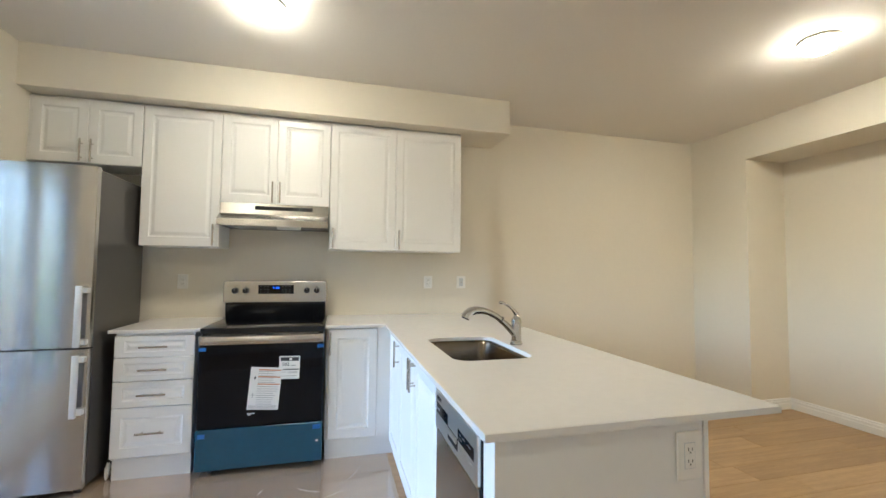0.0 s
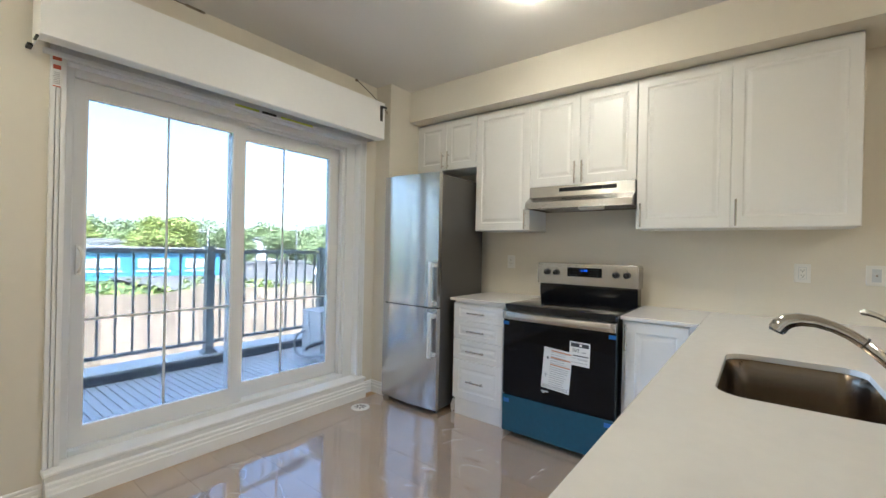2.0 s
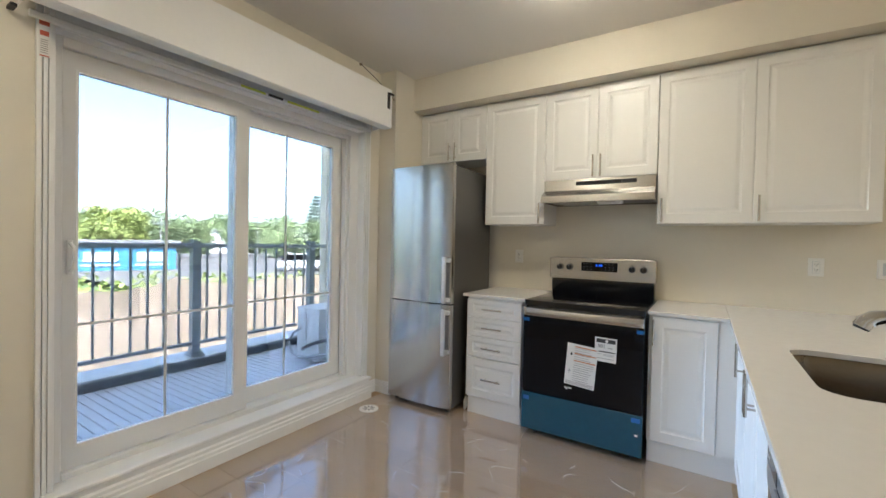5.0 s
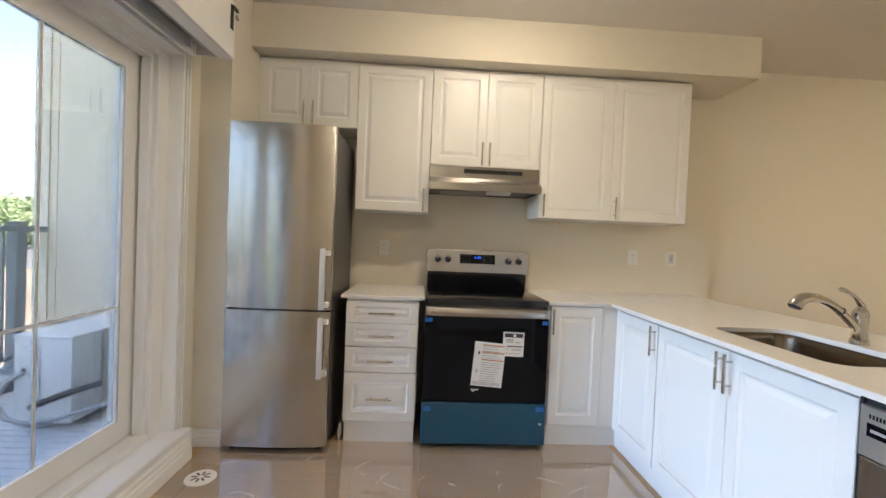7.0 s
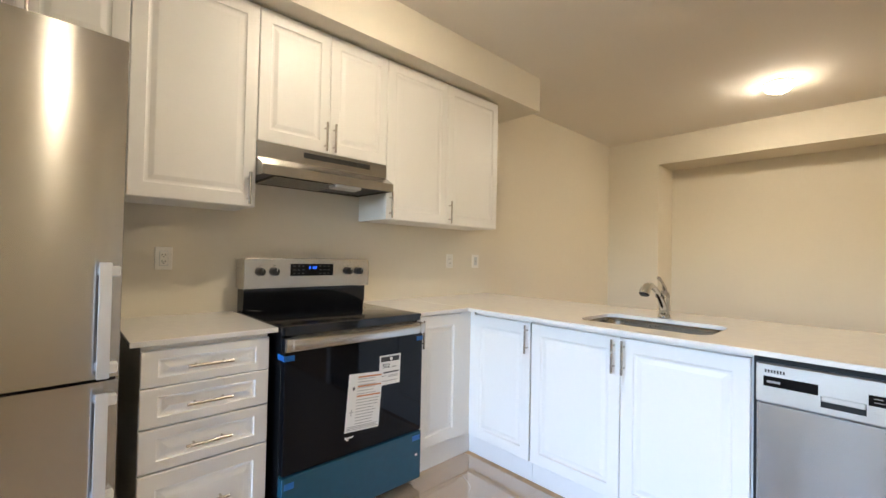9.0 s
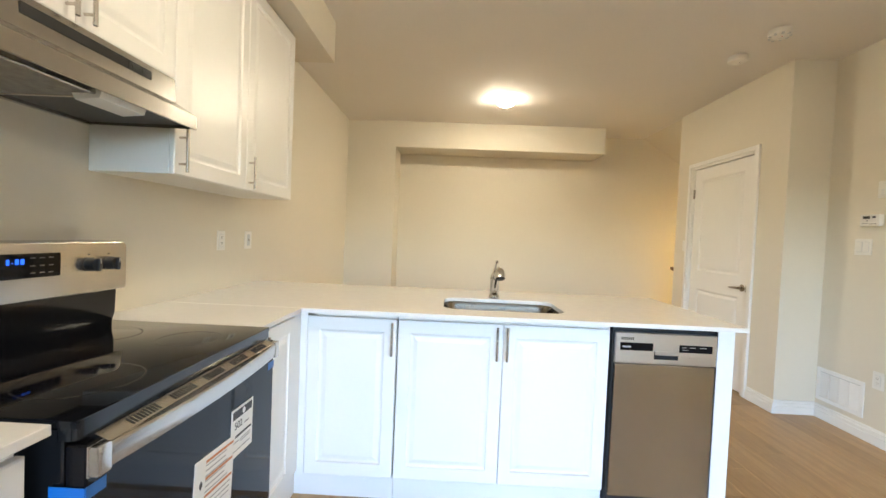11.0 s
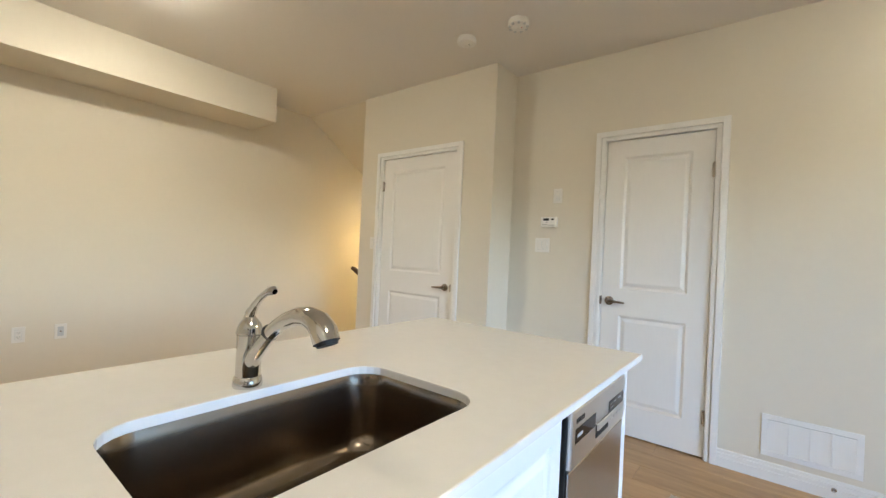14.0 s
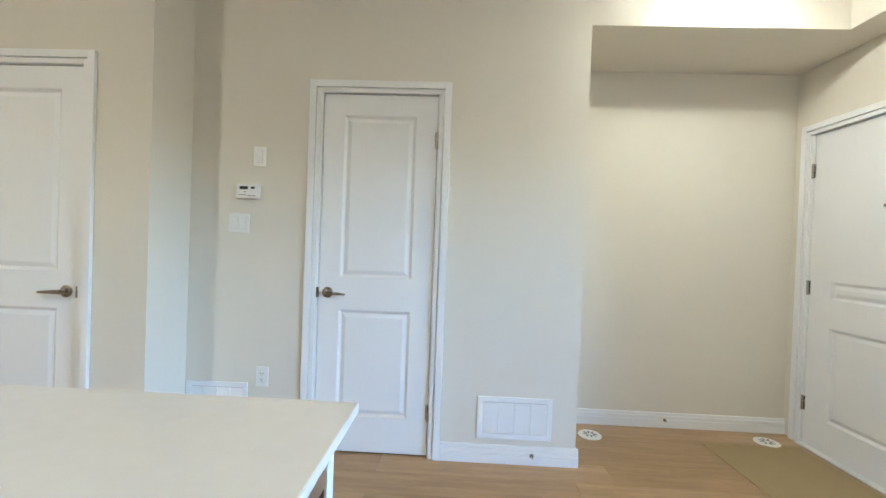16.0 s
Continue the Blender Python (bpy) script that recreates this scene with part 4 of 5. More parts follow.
# ---- dishwasher ----
dish = thing("dishwasher", turned(-90, 1.190, -2.083, 0), "slim stainless steel dishwasher with control strip", "dishwasher")
W = 0.458
# solid near-black strips paint the shade in the gaps round the door
part("cavity_shade", boxes((-0.008, 0.0, 0.012, 0.60, 0.0, 0.885), (W, W + 0.007, 0.012, 0.60, 0.0, 0.885), (0.0, W, 0.06, 0.60, 0.1, 0.875)), M_DARK, dish)
part("top_gap_shade", box(0.0, W, 0.020, 0.060, 0.862, 0.885), M_DARK, dish)
part("door_panel", box(0.002, W - 0.002, 0.004, 0.055, 0.105, 0.722, 0.003), M_STEEL, dish, "brushed steel door")
ctrl = part("control_panel", box(0.0, W, 0.0, 0.055, 0.726, 0.867, 0.004), M_STRIP, dish, "pale silver control strip")
part("display", box(0.022, 0.170, -0.0012, 0.0, 0.786, 0.822), M_BGLASS, ctrl)
part("display", box(0.288, 0.436, -0.0012, 0.0, 0.786, 0.820), M_BGLASS, ctrl)
part("grip", extrude([(-0.0015, 0.750), (-0.0015, 0.786), (0.003, 0.790), (0.003, 0.748)], "x", 0.176, 0.284), M_DARK, ctrl)
part("grip_lip", box(0.178, 0.282, -0.007, -0.0015, 0.770, 0.789, 0.002), M_STRIP, ctrl)
for k in range(4):
    part("button", box(0.300 + k * 0.034, 0.322 + k * 0.034, -0.003, 0.0, 0.762, 0.772, 0.001), M_STRIP, ctrl)
for k in range(7):
    part("vent_slot", box(0.026 + k * 0.0085, 0.031 + k * 0.0085, -0.0008, 0.0, 0.834, 0.846), M_DARK, ctrl)
tagged(part("marks", boxes((0.032, 0.070, -0.0018, -0.0012, 0.799, 0.807), (0.30, 0.32, -0.0018, -0.0012, 0.808, 0.811), (0.335, 0.36, -0.0018, -0.0012, 0.808, 0.811), (0.38, 0.41, -0.0018, -0.0012, 0.808, 0.811), (0.30, 0.33, -0.0018, -0.0012, 0.797, 0.799)), M_INKG, ctrl), kind="stuff")
part("kick_plate", box(0.003, W - 0.003, 0.05, 0.06, 0.005, 0.10), M_BPLAS, dish)

# ---- range ----
rng = thing("electric_range", pose(0.0025, 0, 0), "black and stainless electric range with blue film on the drawer", "range")
RW = 0.756
part("body", box(0.004, RW - 0.004, -0.655, -0.03, 0.03, 0.902, 0.003), M_BLACK, rng, "black enamel body")
part("cooktop", box(0.0, RW, -0.683, -0.06, 0.902, 0.918, 0.005, seg=2), M_BGLASS, rng, "black glass cooktop", smooth=True)
part("cooktop_rim", extrude(round_rect(-0.0005, RW + 0.0005, -0.684, -0.640, 0.016), "z", 0.8815, 0.9165), M_BLACK, rng, smooth=True)
for cx, cy, r in ((0.19, -0.52, 0.115), (0.56, -0.52, 0.09), (0.19, -0.24, 0.08), (0.56, -0.24, 0.105)):
    ring_bm = bmesh.new()
    a = [ring_bm.verts.new((cx + r * math.cos(t * math.pi / 20), cy + r * math.sin(t * math.pi / 20), 0.9183)) for t in range(40)]
    b = [ring_bm.verts.new((cx + (r - 0.004) * math.cos(t * math.pi / 20), cy + (r - 0.004) * math.sin(t * math.pi / 20), 0.9183)) for t in range(40)]
    for k in range(40):
        ring_bm.faces.new((a[k], a[(k + 1) % 40], b[(k + 1) % 40], b[k]))
    part("burner_mark", ring_bm, M_BURN, rng, "grey burner ring on the glass")
part("back_riser", extrude([(-0.03, 0.905), (-0.115, 0.918), (-0.125, 0.95), (-0.128, 1.038), (-0.03, 1.038)], "x", 0.012, RW - 0.012), M_BLACK, rng, "glossy black riser", smooth=True)
cp = round_rect(0.0, RW, 1.036, 1.203, 0.022)[:14] + [(0.0, 1.042), (0.006, 1.036), (RW - 0.006, 1.036), (RW, 1.042)]
cpb = bmesh.new()
cp_rings = []
for yy, ins in ((-0.03, 0.0), (-0.150, 0.0), (-0.1545, 0.0015), (-0.156, 0.005)):
    cp_rings.append([cpb.verts.new((RW / 2 + (px - RW / 2) * (1 - ins / (RW / 2)), yy, 1.12 + (pz - 1.12) * (1 - ins / 0.083))) for px, pz in cp])
for ra, rb in zip(cp_rings, cp_rings[1:]):
    for k in range(len(cp)):
        cpb.faces.new((ra[k], ra[(k + 1) % len(cp)], rb[(k + 1) % len(cp)], rb[k]))
cpb.faces.new(cp_rings[0])
cpb.faces.new(cp_rings[-1])
bgp = part("control_panel", cpb, M_STEELH, rng, "brushed steel control panel")
part("display", box(0.246, 0.503, -0.1605, -0.156, 1.104, 1.172, 0.001), M_BGLASS, bgp)
part("clock", boxes((0.352, 0.360, -0.1612, -0.1605, 1.143, 1.158), (0.366, 0.369, -0.1612, -0.1605, 1.146, 1.149), (0.374, 0.384, -0.1612, -0.1605, 1.143, 1.158), (0.388, 0.398, -0.1612, -0.1605, 1.143, 1.158)), M_DISP, bgp, "blue lit clock digits")
tagged(part("marks", boxes(*[(0.258 + 0.026 * i, 0.272 + 0.026 * i, -0.1610, -0.1605, z, z + 0.003) for i in (0, 1, 2, 6, 7, 8) for z in (1.116, 1.136, 1.158)]), M_GREY, bgp), kind="stuff")
for x in (0.083, 0.157, 0.602, 0.677):
    kb = part("knob", lathe([(0.0, 0.0), (0.022, 0.0), (0.023, 0.010), (0.019, 0.028), (0.0, 0.029)], 24, pose(x, -0.157, 1.130, 90, 0, 0)), M_BPLAS, bgp, "black dial", smooth=True)
    part("grip", box(x - 0.005, x + 0.005, -0.196, -0.180, 1.109, 1.151, 0.002), M_BPLAS, kb)
    part("mark", box(x - 0.001, x + 0.001, -0.1965, -0.1958, 1.135, 1.149), M_PAPER, kb)
    part("scale", boxes((x - 0.004, x + 0.004, -0.1572, -0.155, 1.160, 1.164)), M_INK, bgp)
oven = part("oven_door", box(0.002, RW - 0.002, -0.700, -0.660, 0.298, 0.874, 0.004), M_BGLASS, rng, "black glass oven door")
part("vent_trim", extrude([(-0.660, 0.8725), (-0.660, 0.8805), (-0.686, 0.8805), (-0.714, 0.8685), (-0.714, 0.8635), (-0.700, 0.8635)], "x", 0.034, RW - 0.034), M_STEELH, oven, "slanted steel vent strip")
bow = [(0.030 + (RW - 0.060) * k / 16, -0.716 - 0.018 * (1 - (k / 8 - 1) ** 2)) for k in range(17)]
hb = bmesh.new()
hr = [[hb.verts.new((hx_, hy_ + dy, z)) for dy, z in ((0.008, 0.824), (0.0, 0.822), (-0.003, 0.826), (-0.003, 0.863), (0.0, 0.867), (0.008, 0.865))] for hx_, hy_ in bow]
for ra, rb in zip(hr, hr[1:]):
    for k in range(6):
        hb.faces.new((ra[k], ra[(k + 1) % 6], rb[(k + 1) % 6], rb[k]))
hb.faces.new(hr[0])
hb.faces.new(hr[-1])
hnd = part("handle", hb, M_STEELH, oven, "wide softly bowed brushed steel handle", smooth=True)
part("handle_end", box(0.003, 0.034, -0.721, -0.699, 0.817, 0.872, 0.005, seg=2), M_STEELH, hnd, smooth=True)
part("handle_end", box(RW - 0.034, RW - 0.003, -0.721, -0.699, 0.817, 0.872, 0.005, seg=2), M_STEELH, hnd, smooth=True)
part("door_band", box(0.002, RW - 0.002, -0.7035, -0.6995, 0.815, 0.872, 0.001), M_STEELH, oven)
slot_mesh = None
for g in range(5):
    for k in range(9):
        if slot_mesh is None:
            ob = part("vent_slot", box(-0.0027, 0.0027, -0.010, 0.010, -0.0010, 0.0007), M_DARK, oven)
            slot_mesh = ob.data
        else:
            ob = new("vent_slot", slot_mesh)
            ob.parent = oven
        ob.matrix_basis = pose(0.10 + g * 0.125 + k * 0.0092, -0.700, 0.8745, 23.2, 0, 0)
draw = part("warming_drawer", box(0.0, RW, -0.702, -0.662, 0.040, 0.291, 0.004), M_BLUE, rng, "drawer front under blue protective film")
for x, z, w in ((0.0015, 0.792, 0.042), (RW - 0.0435, 0.792, 0.042)):
    part("tape", box(x, x + w, -0.7012, -0.6995, z - 0.015, z + 0.008), M_TAPE, oven, "blue packing tape")
part("tape", box(-0.0012, 0.0, -0.70, -0.635, 0.777, 0.800), M_TAPE, oven, "blue packing tape")
for x, z, w in ((0.012, 0.255, 0.042), (RW - 0.062, 0.262, 0.05)):
    part("tape", box(x, x + w, -0.7034, -0.7018, z - 0.015, z + 0.012), M_TAPE, draw, "blue packing tape")
part("sticker", box(0.715, 0.731, -0.7030, -0.7018, 0.165, 0.177), M_PAPER, draw)
for x in (0.07, RW - 0.07):
    for y in (-0.62, -0.10):
        part("foot", tube([(x, y, 0.0), (x, y, 0.032)], [0.016, 0.012], 10), M_BPLAS, rng)
# paper labels on the oven door
leaf_m = pose(0.3925, -0.7012, 0.5285, 0, 4.3, 0)
sheet = part("paper_label", box(-0.094, 0.094, -0.0012, 0.0, -0.134, 0.134), M_PAPER, oven, "white instruction sheet with orange lines", m=leaf_m)
for z in (0.118, 0.074, 0.028):
    part("orange_line", box(-0.045, 0.088, -0.0018, -0.0012, z - 0.004, z + 0.003), M_INKR, sheet)
rows = []
random.seed(4)
for k in range(16):
    z = 0.108 - k * 0.0138
    if abs(z - 0.074) > 0.006 and abs(z - 0.028) > 0.006:
        rows.append((-0.045, -0.045 + random.uniform(0.09, 0.13), -0.0018, -0.0012, z - 0.0018, z + 0.0012))
rows += [(-0.085, 0.085, -0.0018, -0.0012, -0.112, -0.109), (-0.085, 0.080, -0.0018, -0.0012, -0.119, -0.116), (-0.085, 0.085, -0.0018, -0.0012, -0.126, -0.123)]
tagged(part("text_bars", boxes(*rows), M_INKG, sheet), kind="stuff")
part("symbol", boxes((-0.070, -0.058, -0.0018, -0.0012, 0.060, 0.072), (-0.066, -0.062, -0.0018, -0.0012, 0.055, 0.077)), M_INK, sheet)
part("symbol", boxes((-0.078, -0.056, -0.0018, -0.0012, -0.045, -0.042), (-0.070, -0.066, -0.0018, -0.0012, -0.060, -0.030)), M_INKG, sheet)
tag = part("energy_label", box(-0.064, 0.064, -0.0012, 0.0, -0.074, 0.074), M_PAPER, oven, "white energy label with black heading", m=pose(0.5395, -0.7010, 0.655, 0, 1.2, 0))
part("heading", box(-0.056, 0.056, -0.0018, -0.0012, 0.042, 0.066), M_INK, tag)
part("heading_mark", lathe([(0.0, 0.0), (0.009, 0.0), (0.009, 0.0005), (0.0, 0.0005)], 18, pose(0.006, -0.0018, 0.054, 90, 0, 0)), M_PAPER, tag)
part("rule", box(-0.040, 0.056, -0.0018, -0.0012, -0.016, -0.009), M_INK, tag)
tagged(part("text_bars", boxes((-0.050, -0.020, -0.0018, -0.0012, -0.030, -0.027), (-0.010, 0.05, -0.0018, -0.0012, -0.030, -0.027), (-0.010, 0.05, -0.0018, -0.0012, -0.037, -0.034), (-0.05, 0.05, -0.0018, -0.0012, -0.056, -0.053), (0.012, 0.040, -0.0018, -0.0012, 0.010, 0.015)), M_INKG, tag), kind="stuff")


def lettering(text, size, m, parent, material, name="lettering"):
    c = bpy.data.curves.new(name, "FONT")
    c.body, c.size, c.extrude = text, size, 0.0003
    c.align_x, c.align_y = "CENTER", "CENTER"
    tmp = bpy.data.objects.new(name, c)
    scene.collection.objects.link(tmp)
    dg = bpy.context.evaluated_depsgraph_get()
    me = bpy.data.meshes.new_from_object(tmp.evaluated_get(dg))
    bpy.data.objects.remove(tmp)
    me.materials.append(material)
    ob = new(name, me)
    ob.parent, ob.matrix_basis = parent, m
    return ob


lettering("502", 0.030, pose(-0.024, -0.0018, 0.020, 90, 0, 0), tag, M_INK)
part("maker_mark", boxes((0.292, 0.303, -0.7006, -0.7, 0.370, 0.380), (0.305, 0.338, -0.7006, -0.7, 0.371, 0.378), (0.300, 0.312, -0.7006, -0.7, 0.362, 0.370)), M_SILVER, oven)

# ---- hood ----
hood = thing("range_hood", pose(0.0, 0, 0), "stainless steel under-cabinet range hood with mesh filter", "range hood")
hood_o = [(-0.001, 1.7805), (-0.318, 1.7805), (-0.322, 1.700), (-0.398, 1.655), (-0.400, 1.607), (-0.394, 1.607), (-0.392, 1.648), (-0.30, 1.690), (-0.02, 1.690), (-0.02, 1.612), (-0.001, 1.612)]
part("shell", extrude(hood_o, "x", -0.002, 0.758), M_HOOD, hood)
side = [(-0.0205, 1.690), (-0.30, 1.690), (-0.391, 1.648), (-0.392, 1.609), (-0.0205, 1.614)]
part("side", extrude(side, "x", -0.002, 0.003), M_HOOD, hood)
part("side", extrude(side, "x", 0.753, 0.758), M_HOOD, hood)
part("vent_grille", box(0.235, 0.545, -0.3225, -0.317, 1.735, 1.762), M_DARK, hood, "black vent slot")
swp = part("switch_panel", box(0.548, 0.640, -0.3225, -0.317, 1.735, 1.762), M_BPLAS, hood)
part("rocker", box(0.556, 0.588, -0.3255, -0.3225, 1.741, 1.756, 0.001), M_BPLAS, swp)
part("rocker", box(0.598, 0.630, -0.3255, -0.3225, 1.741, 1.756, 0.001), M_BPLAS, swp)
part("underside", box(0.003, 0.753, -0.390, -0.021, 1.622, 1.628), M_PAN, hood, "dark grey underside pan")
flt = part("filter", box(0.085, 0.425, -0.350, -0.055, 1.610, 1.622, 0.003), M_MESH, hood, "grey metal mesh filter")
for fa, fb, fc, fd in ((0.080, 0.430, -0.356, -0.344), (0.080, 0.430, -0.061, -0.049), (0.080, 0.092, -0.344, -0.061), (0.418, 0.430, -0.344, -0.061)):
    part("filter_rim", box(fa, fb, fc, fd, 1.607, 1.622, 0.002), M_HOOD, flt)
part("light_cover", extrude([(-0.375, 1.6215), (-0.366, 1.598), (-0.300, 1.592), (-0.285, 1.6215)], "x", 0.395, 0.555), M_PLASTIC, hood, "frosted light cover")

# ---- fridge ----
fr = thing("fridge", pose(-1.140, -0.775, 0), "tall brushed steel bottom-freezer fridge with bar handles", "fridge")
FW = 0.594
part("cabinet", box(0.004, FW - 0.004, 0.062, 0.655, 0.035, 1.880, 0.004), M_GREY, fr, "dark grey enamel cabinet")


def fridge_door(name, z0, z1):
    n = 12
    prof = [(FW * k / n, 0.016 * (2 * k / n - 1) ** 2) for k in range(n + 1)]
    prof = [(0.0, 0.052)] + [(0.0, 0.022)] + [(max(0.002, min(FW - 0.002, x)), y) for x, y in prof] + [(FW, 0.022), (FW, 0.052)]
    return part(name, extrude(prof, "z", z0, z1), M_STEEL, fr, "softly bowed brushed steel door", smooth=True)


up = fridge_door("upper_door", 0.836, 1.892)
lo = fridge_door("lower_door", 0.040, 0.826)
part("gasket", box(0.008, FW - 0.008, 0.040, 0.062, 0.045, 1.885), M_DARK, fr)
for d, z0, z1 in ((up, 0.842, 1.192), (lo, 0.448, 0.798)):
    hd = part("handle", box(0.535, 0.566, -0.034, -0.018, z0, z1, 0.004, seg=2), M_SILVER, d, "flat silver bar handle", smooth=True)
    for z in (z0 + 0.012, z1 - 0.042):
        part("bracket", box(0.538, 0.588, -0.019, 0.016, z, z + 0.03, 0.003), M_SILVER, hd)
part("top_hinge", box(0.0, 0.07, 0.03, 0.13, 1.8805, 1.898, 0.004), M_BPLAS, fr)
for x in (0.05, FW - 0.05):
    for y in (0.08, 0.60):
        part("foot", tube([(x, y, 0.0), (x, y, 0.037)], [0.020, 0.016], 10), M_BPLAS, fr)

scrap = thing("plastic_scrap", pose(-0.500, -0.585, 0.0), "crumpled white plastic scrap between fridge and drawers", "plastic scrap")
sc_bm = bmesh.new()
bmesh.ops.create_icosphere(sc_bm, subdivisions=3, radius=1.0)
for v in sc_bm.verts:
    f = 1.0 + 0.5 * noise.noise(v.co * 2.3) + 0.25 * noise.noise(v.co * 6.0)
    v.co = Vector((v.co.x * 0.011 * f, v.co.y * 0.030 * f, 0.075 + v.co.z * 0.048 * f))
zlow = min(v.co.z for v in sc_bm.verts)
for v in sc_bm.verts:
    v.co.z -= zlow
part("film_wad", sc_bm, M_CREASE, scrap)

# ---- balcony door ----
bd = thing("balcony_door", pose(0, 0, 0), "white sliding patio door with grey muntin bars", "patio door", kind="structure")
XO, XI = -1.555, -1.405
y0, y1, z0, z1 = -2.797, -0.868, 0.145, 2.200
for name, b in (("frame_side", (XO, XI, y0, y0 + 0.055, z0, z1)), ("frame_side", (XO, XI, y1 - 0.10, y1, z0, z1)), ("frame_head", (XO, XI, y0 + 0.055, y1 - 0.10, z1 - 0.055, z1)), ("frame_sill", (XO, XI, y0 + 0.055, y1 - 0.10, z0, z0 + 0.055))):
    part(name, box(*b, 0.003), M_VINYL, bd)
part("inner_step", boxes((-1.475, -1.43, y1 - 0.125, y1 - 0.1005, z0 + 0.056, z1 - 0.056), (-1.475, -1.43, y0 + 0.0555, y1 - 0.126, z1 - 0.075, z1 - 0.056)), M_VINYL, bd)


def sash(name, xa, xb, ya, yb, za, zb, gy0, gy1, gz0, gz1, mull):
    s = part(name, boxes((xa, xb, ya, gy0, za, zb), (xa, xb, gy1, yb, za, zb), (xa, xb, gy0, gy1, za, gz0), (xa, xb, gy0, gy1, gz1, zb)), M_VINYL, bd, "white vinyl sash")
    xm = (xa + xb) / 2
    p = part("pane", box(xm - 0.003, xm + 0.003, gy0 - 0.004, gy1 + 0.004, gz0 - 0.004, gz1 + 0.004), M_GLASS, s, "glass tinted dark to dim the outdoor view")
    # shadow off: daylight reaches the room without the pane's dimming tint
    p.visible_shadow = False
    part("muntin", box(xm + 0.0035, xm + 0.007, mull - 0.006, mull + 0.006, gz0, gz1), M_MUNTIN, s)
    part("muntin", box(xm + 0.0072, xm + 0.0095, gy0, gy1, 0.868, 0.880), M_MUNTIN, s)
    part("bead", boxes((xb - 0.004, xb + 0.002, gy0 - 0.010, gy0, gz0 - 0.01, gz1 + 0.01), (xb - 0.004, xb + 0.002, gy1, gy1 + 0.010, gz0 - 0.01, gz1 + 0.01)), M_TRIM, s)
    return s


s1 = sash("sliding_sash", -1.470, -1.425, y0 + 0.056, -1.832, z0 + 0.060, z1 - 0.060, -2.680, -1.918, 0.312, 2.055, -2.300)
sash("fixed_sash", -1.535, -1.490, -1.905, y1 - 0.101, z0 + 0.060, z1 - 0.060, -1.806, -1.078, 0.312, 2.038, -1.495)
ph = part("pull_handle", box(-1.426, -1.412, -2.725, -2.700, 1.115, 1.275, 0.004), M_PLASTIC, s1, "white pull handle")
part("grip", tube([(-1.412, -2.712, 1.130), (-1.385, -2.705, 1.150), (-1.378, -2.700, 1.195), (-1.385, -2.705, 1.240), (-1.412, -2.712, 1.260)], 0.008, 10), M_PLASTIC, ph, smooth=True)
part("reveal", boxes((XI, XW, y0 - 0.003, y0 + 0.012, 0.172, z1), (XI, XW, y1 - 0.012, y1 + 0.003, 0.172, z1), (XI, XW, y0 + 0.012, y1 - 0.012, z1 - 0.010, z1 + 0.003)), M_TRIM, bd)
for a, b in ((y0 - 0.050, y0 + 0.012), (y1 - 0.012, y1 + 0.050)):
    out_lo = a < -2
    cs = bmesh.new()
    for f0, f1, d in ((0.0, 0.34, 0.013), (0.34, 0.42, 0.004), (0.42, 0.64, 0.018), (0.64, 0.72, 0.005), (0.72, 1.0, 0.022)):
        ya, yb = (b - (b - a) * f1, b - (b - a) * f0) if out_lo else (a + (b - a) * f0, a + (b - a) * f1)
        box(XW, XW + d, ya, yb, 0.172, 2.30, 0.0012, cs)
    part("casing_side", cs, M_TRIM, bd)
part("casing_top", boxes((XW, XW + 0.012, y0 + 0.012, y1 - 0.012, 2.190, 2.212), (XW, XW + 0.018, y0 + 0.012, y1 - 0.012, 2.212, 2.30)), M_TRIM, bd)
part("stool", box(XI - 0.001, -1.272, y0 - 0.055, y1 + 0.050, 0.150, 0.171, 0.004), M_TRIM, bd, "white painted sill board")
sb = extrude([(XW, 0.0), (-1.260, 0.0), (-1.260, 0.066), (-1.266, 0.072), (-1.266, 0.088), (-1.275, 0.095), (-1.275, 0.112), (-1.285, 0.121), (-1.287, 0.149), (XW, 0.149)], "y", y0 - 0.045, y1 + 0.040)
part("apron", sb, M_TRIM, bd, "moulded white apron under the sill")
lab = part("warning_label", box(XW + 0.0215, XW + 0.0225, -2.842, -2.805, 2.045, 2.205), M_PAPER, bd, "white and red warning label")
part("red_bars", boxes((XW + 0.0226, XW + 0.0230, -2.840, -2.807, 2.178, 2.200), (XW + 0.0226, XW + 0.0230, -2.838, -2.809, 2.135, 2.155), (XW + 0.0226, XW + 0.0230, -2.838, -2.809, 2.048, 2.053)), M_LABELR, lab)
tagged(part("text_bars", boxes(*[(XW + 0.0226, XW + 0.0230, -2.836, -2.812, 2.062 + 0.009 * k, 2.065 + 0.009 * k) for k in range(7)]), M_INKG, lab), kind="stuff")

# the shade box over the door, its roller and its loose cord
val = thing("shade_valance", pose(0, 0, 0), "white boxed valance of a roller shade over the patio door", "valance")
part("face", extrude([(-1.112, 2.200), (-1.098, 2.206), (-1.098, 2.505), (-1.112, 2.505)], "y", -2.915, -0.828), M_TRIM, val)
part("bottom_lip", box(-1.175, -1.1125, -2.915, -0.828, 2.200, 2.209), M_TRIM, val)
part("roller", tube([(-1.235, -2.895, 2.285), (-1.235, -0.845, 2.285)], 0.042, 20), M_FABRIC, val, "rolled pale grey shade fabric", smooth=True)
part("hem_bar", box(-1.300, -1.282, -2.88, -0.86, 2.186, 2.214, 0.004), M_VINYL, val, "white shade hem bar")
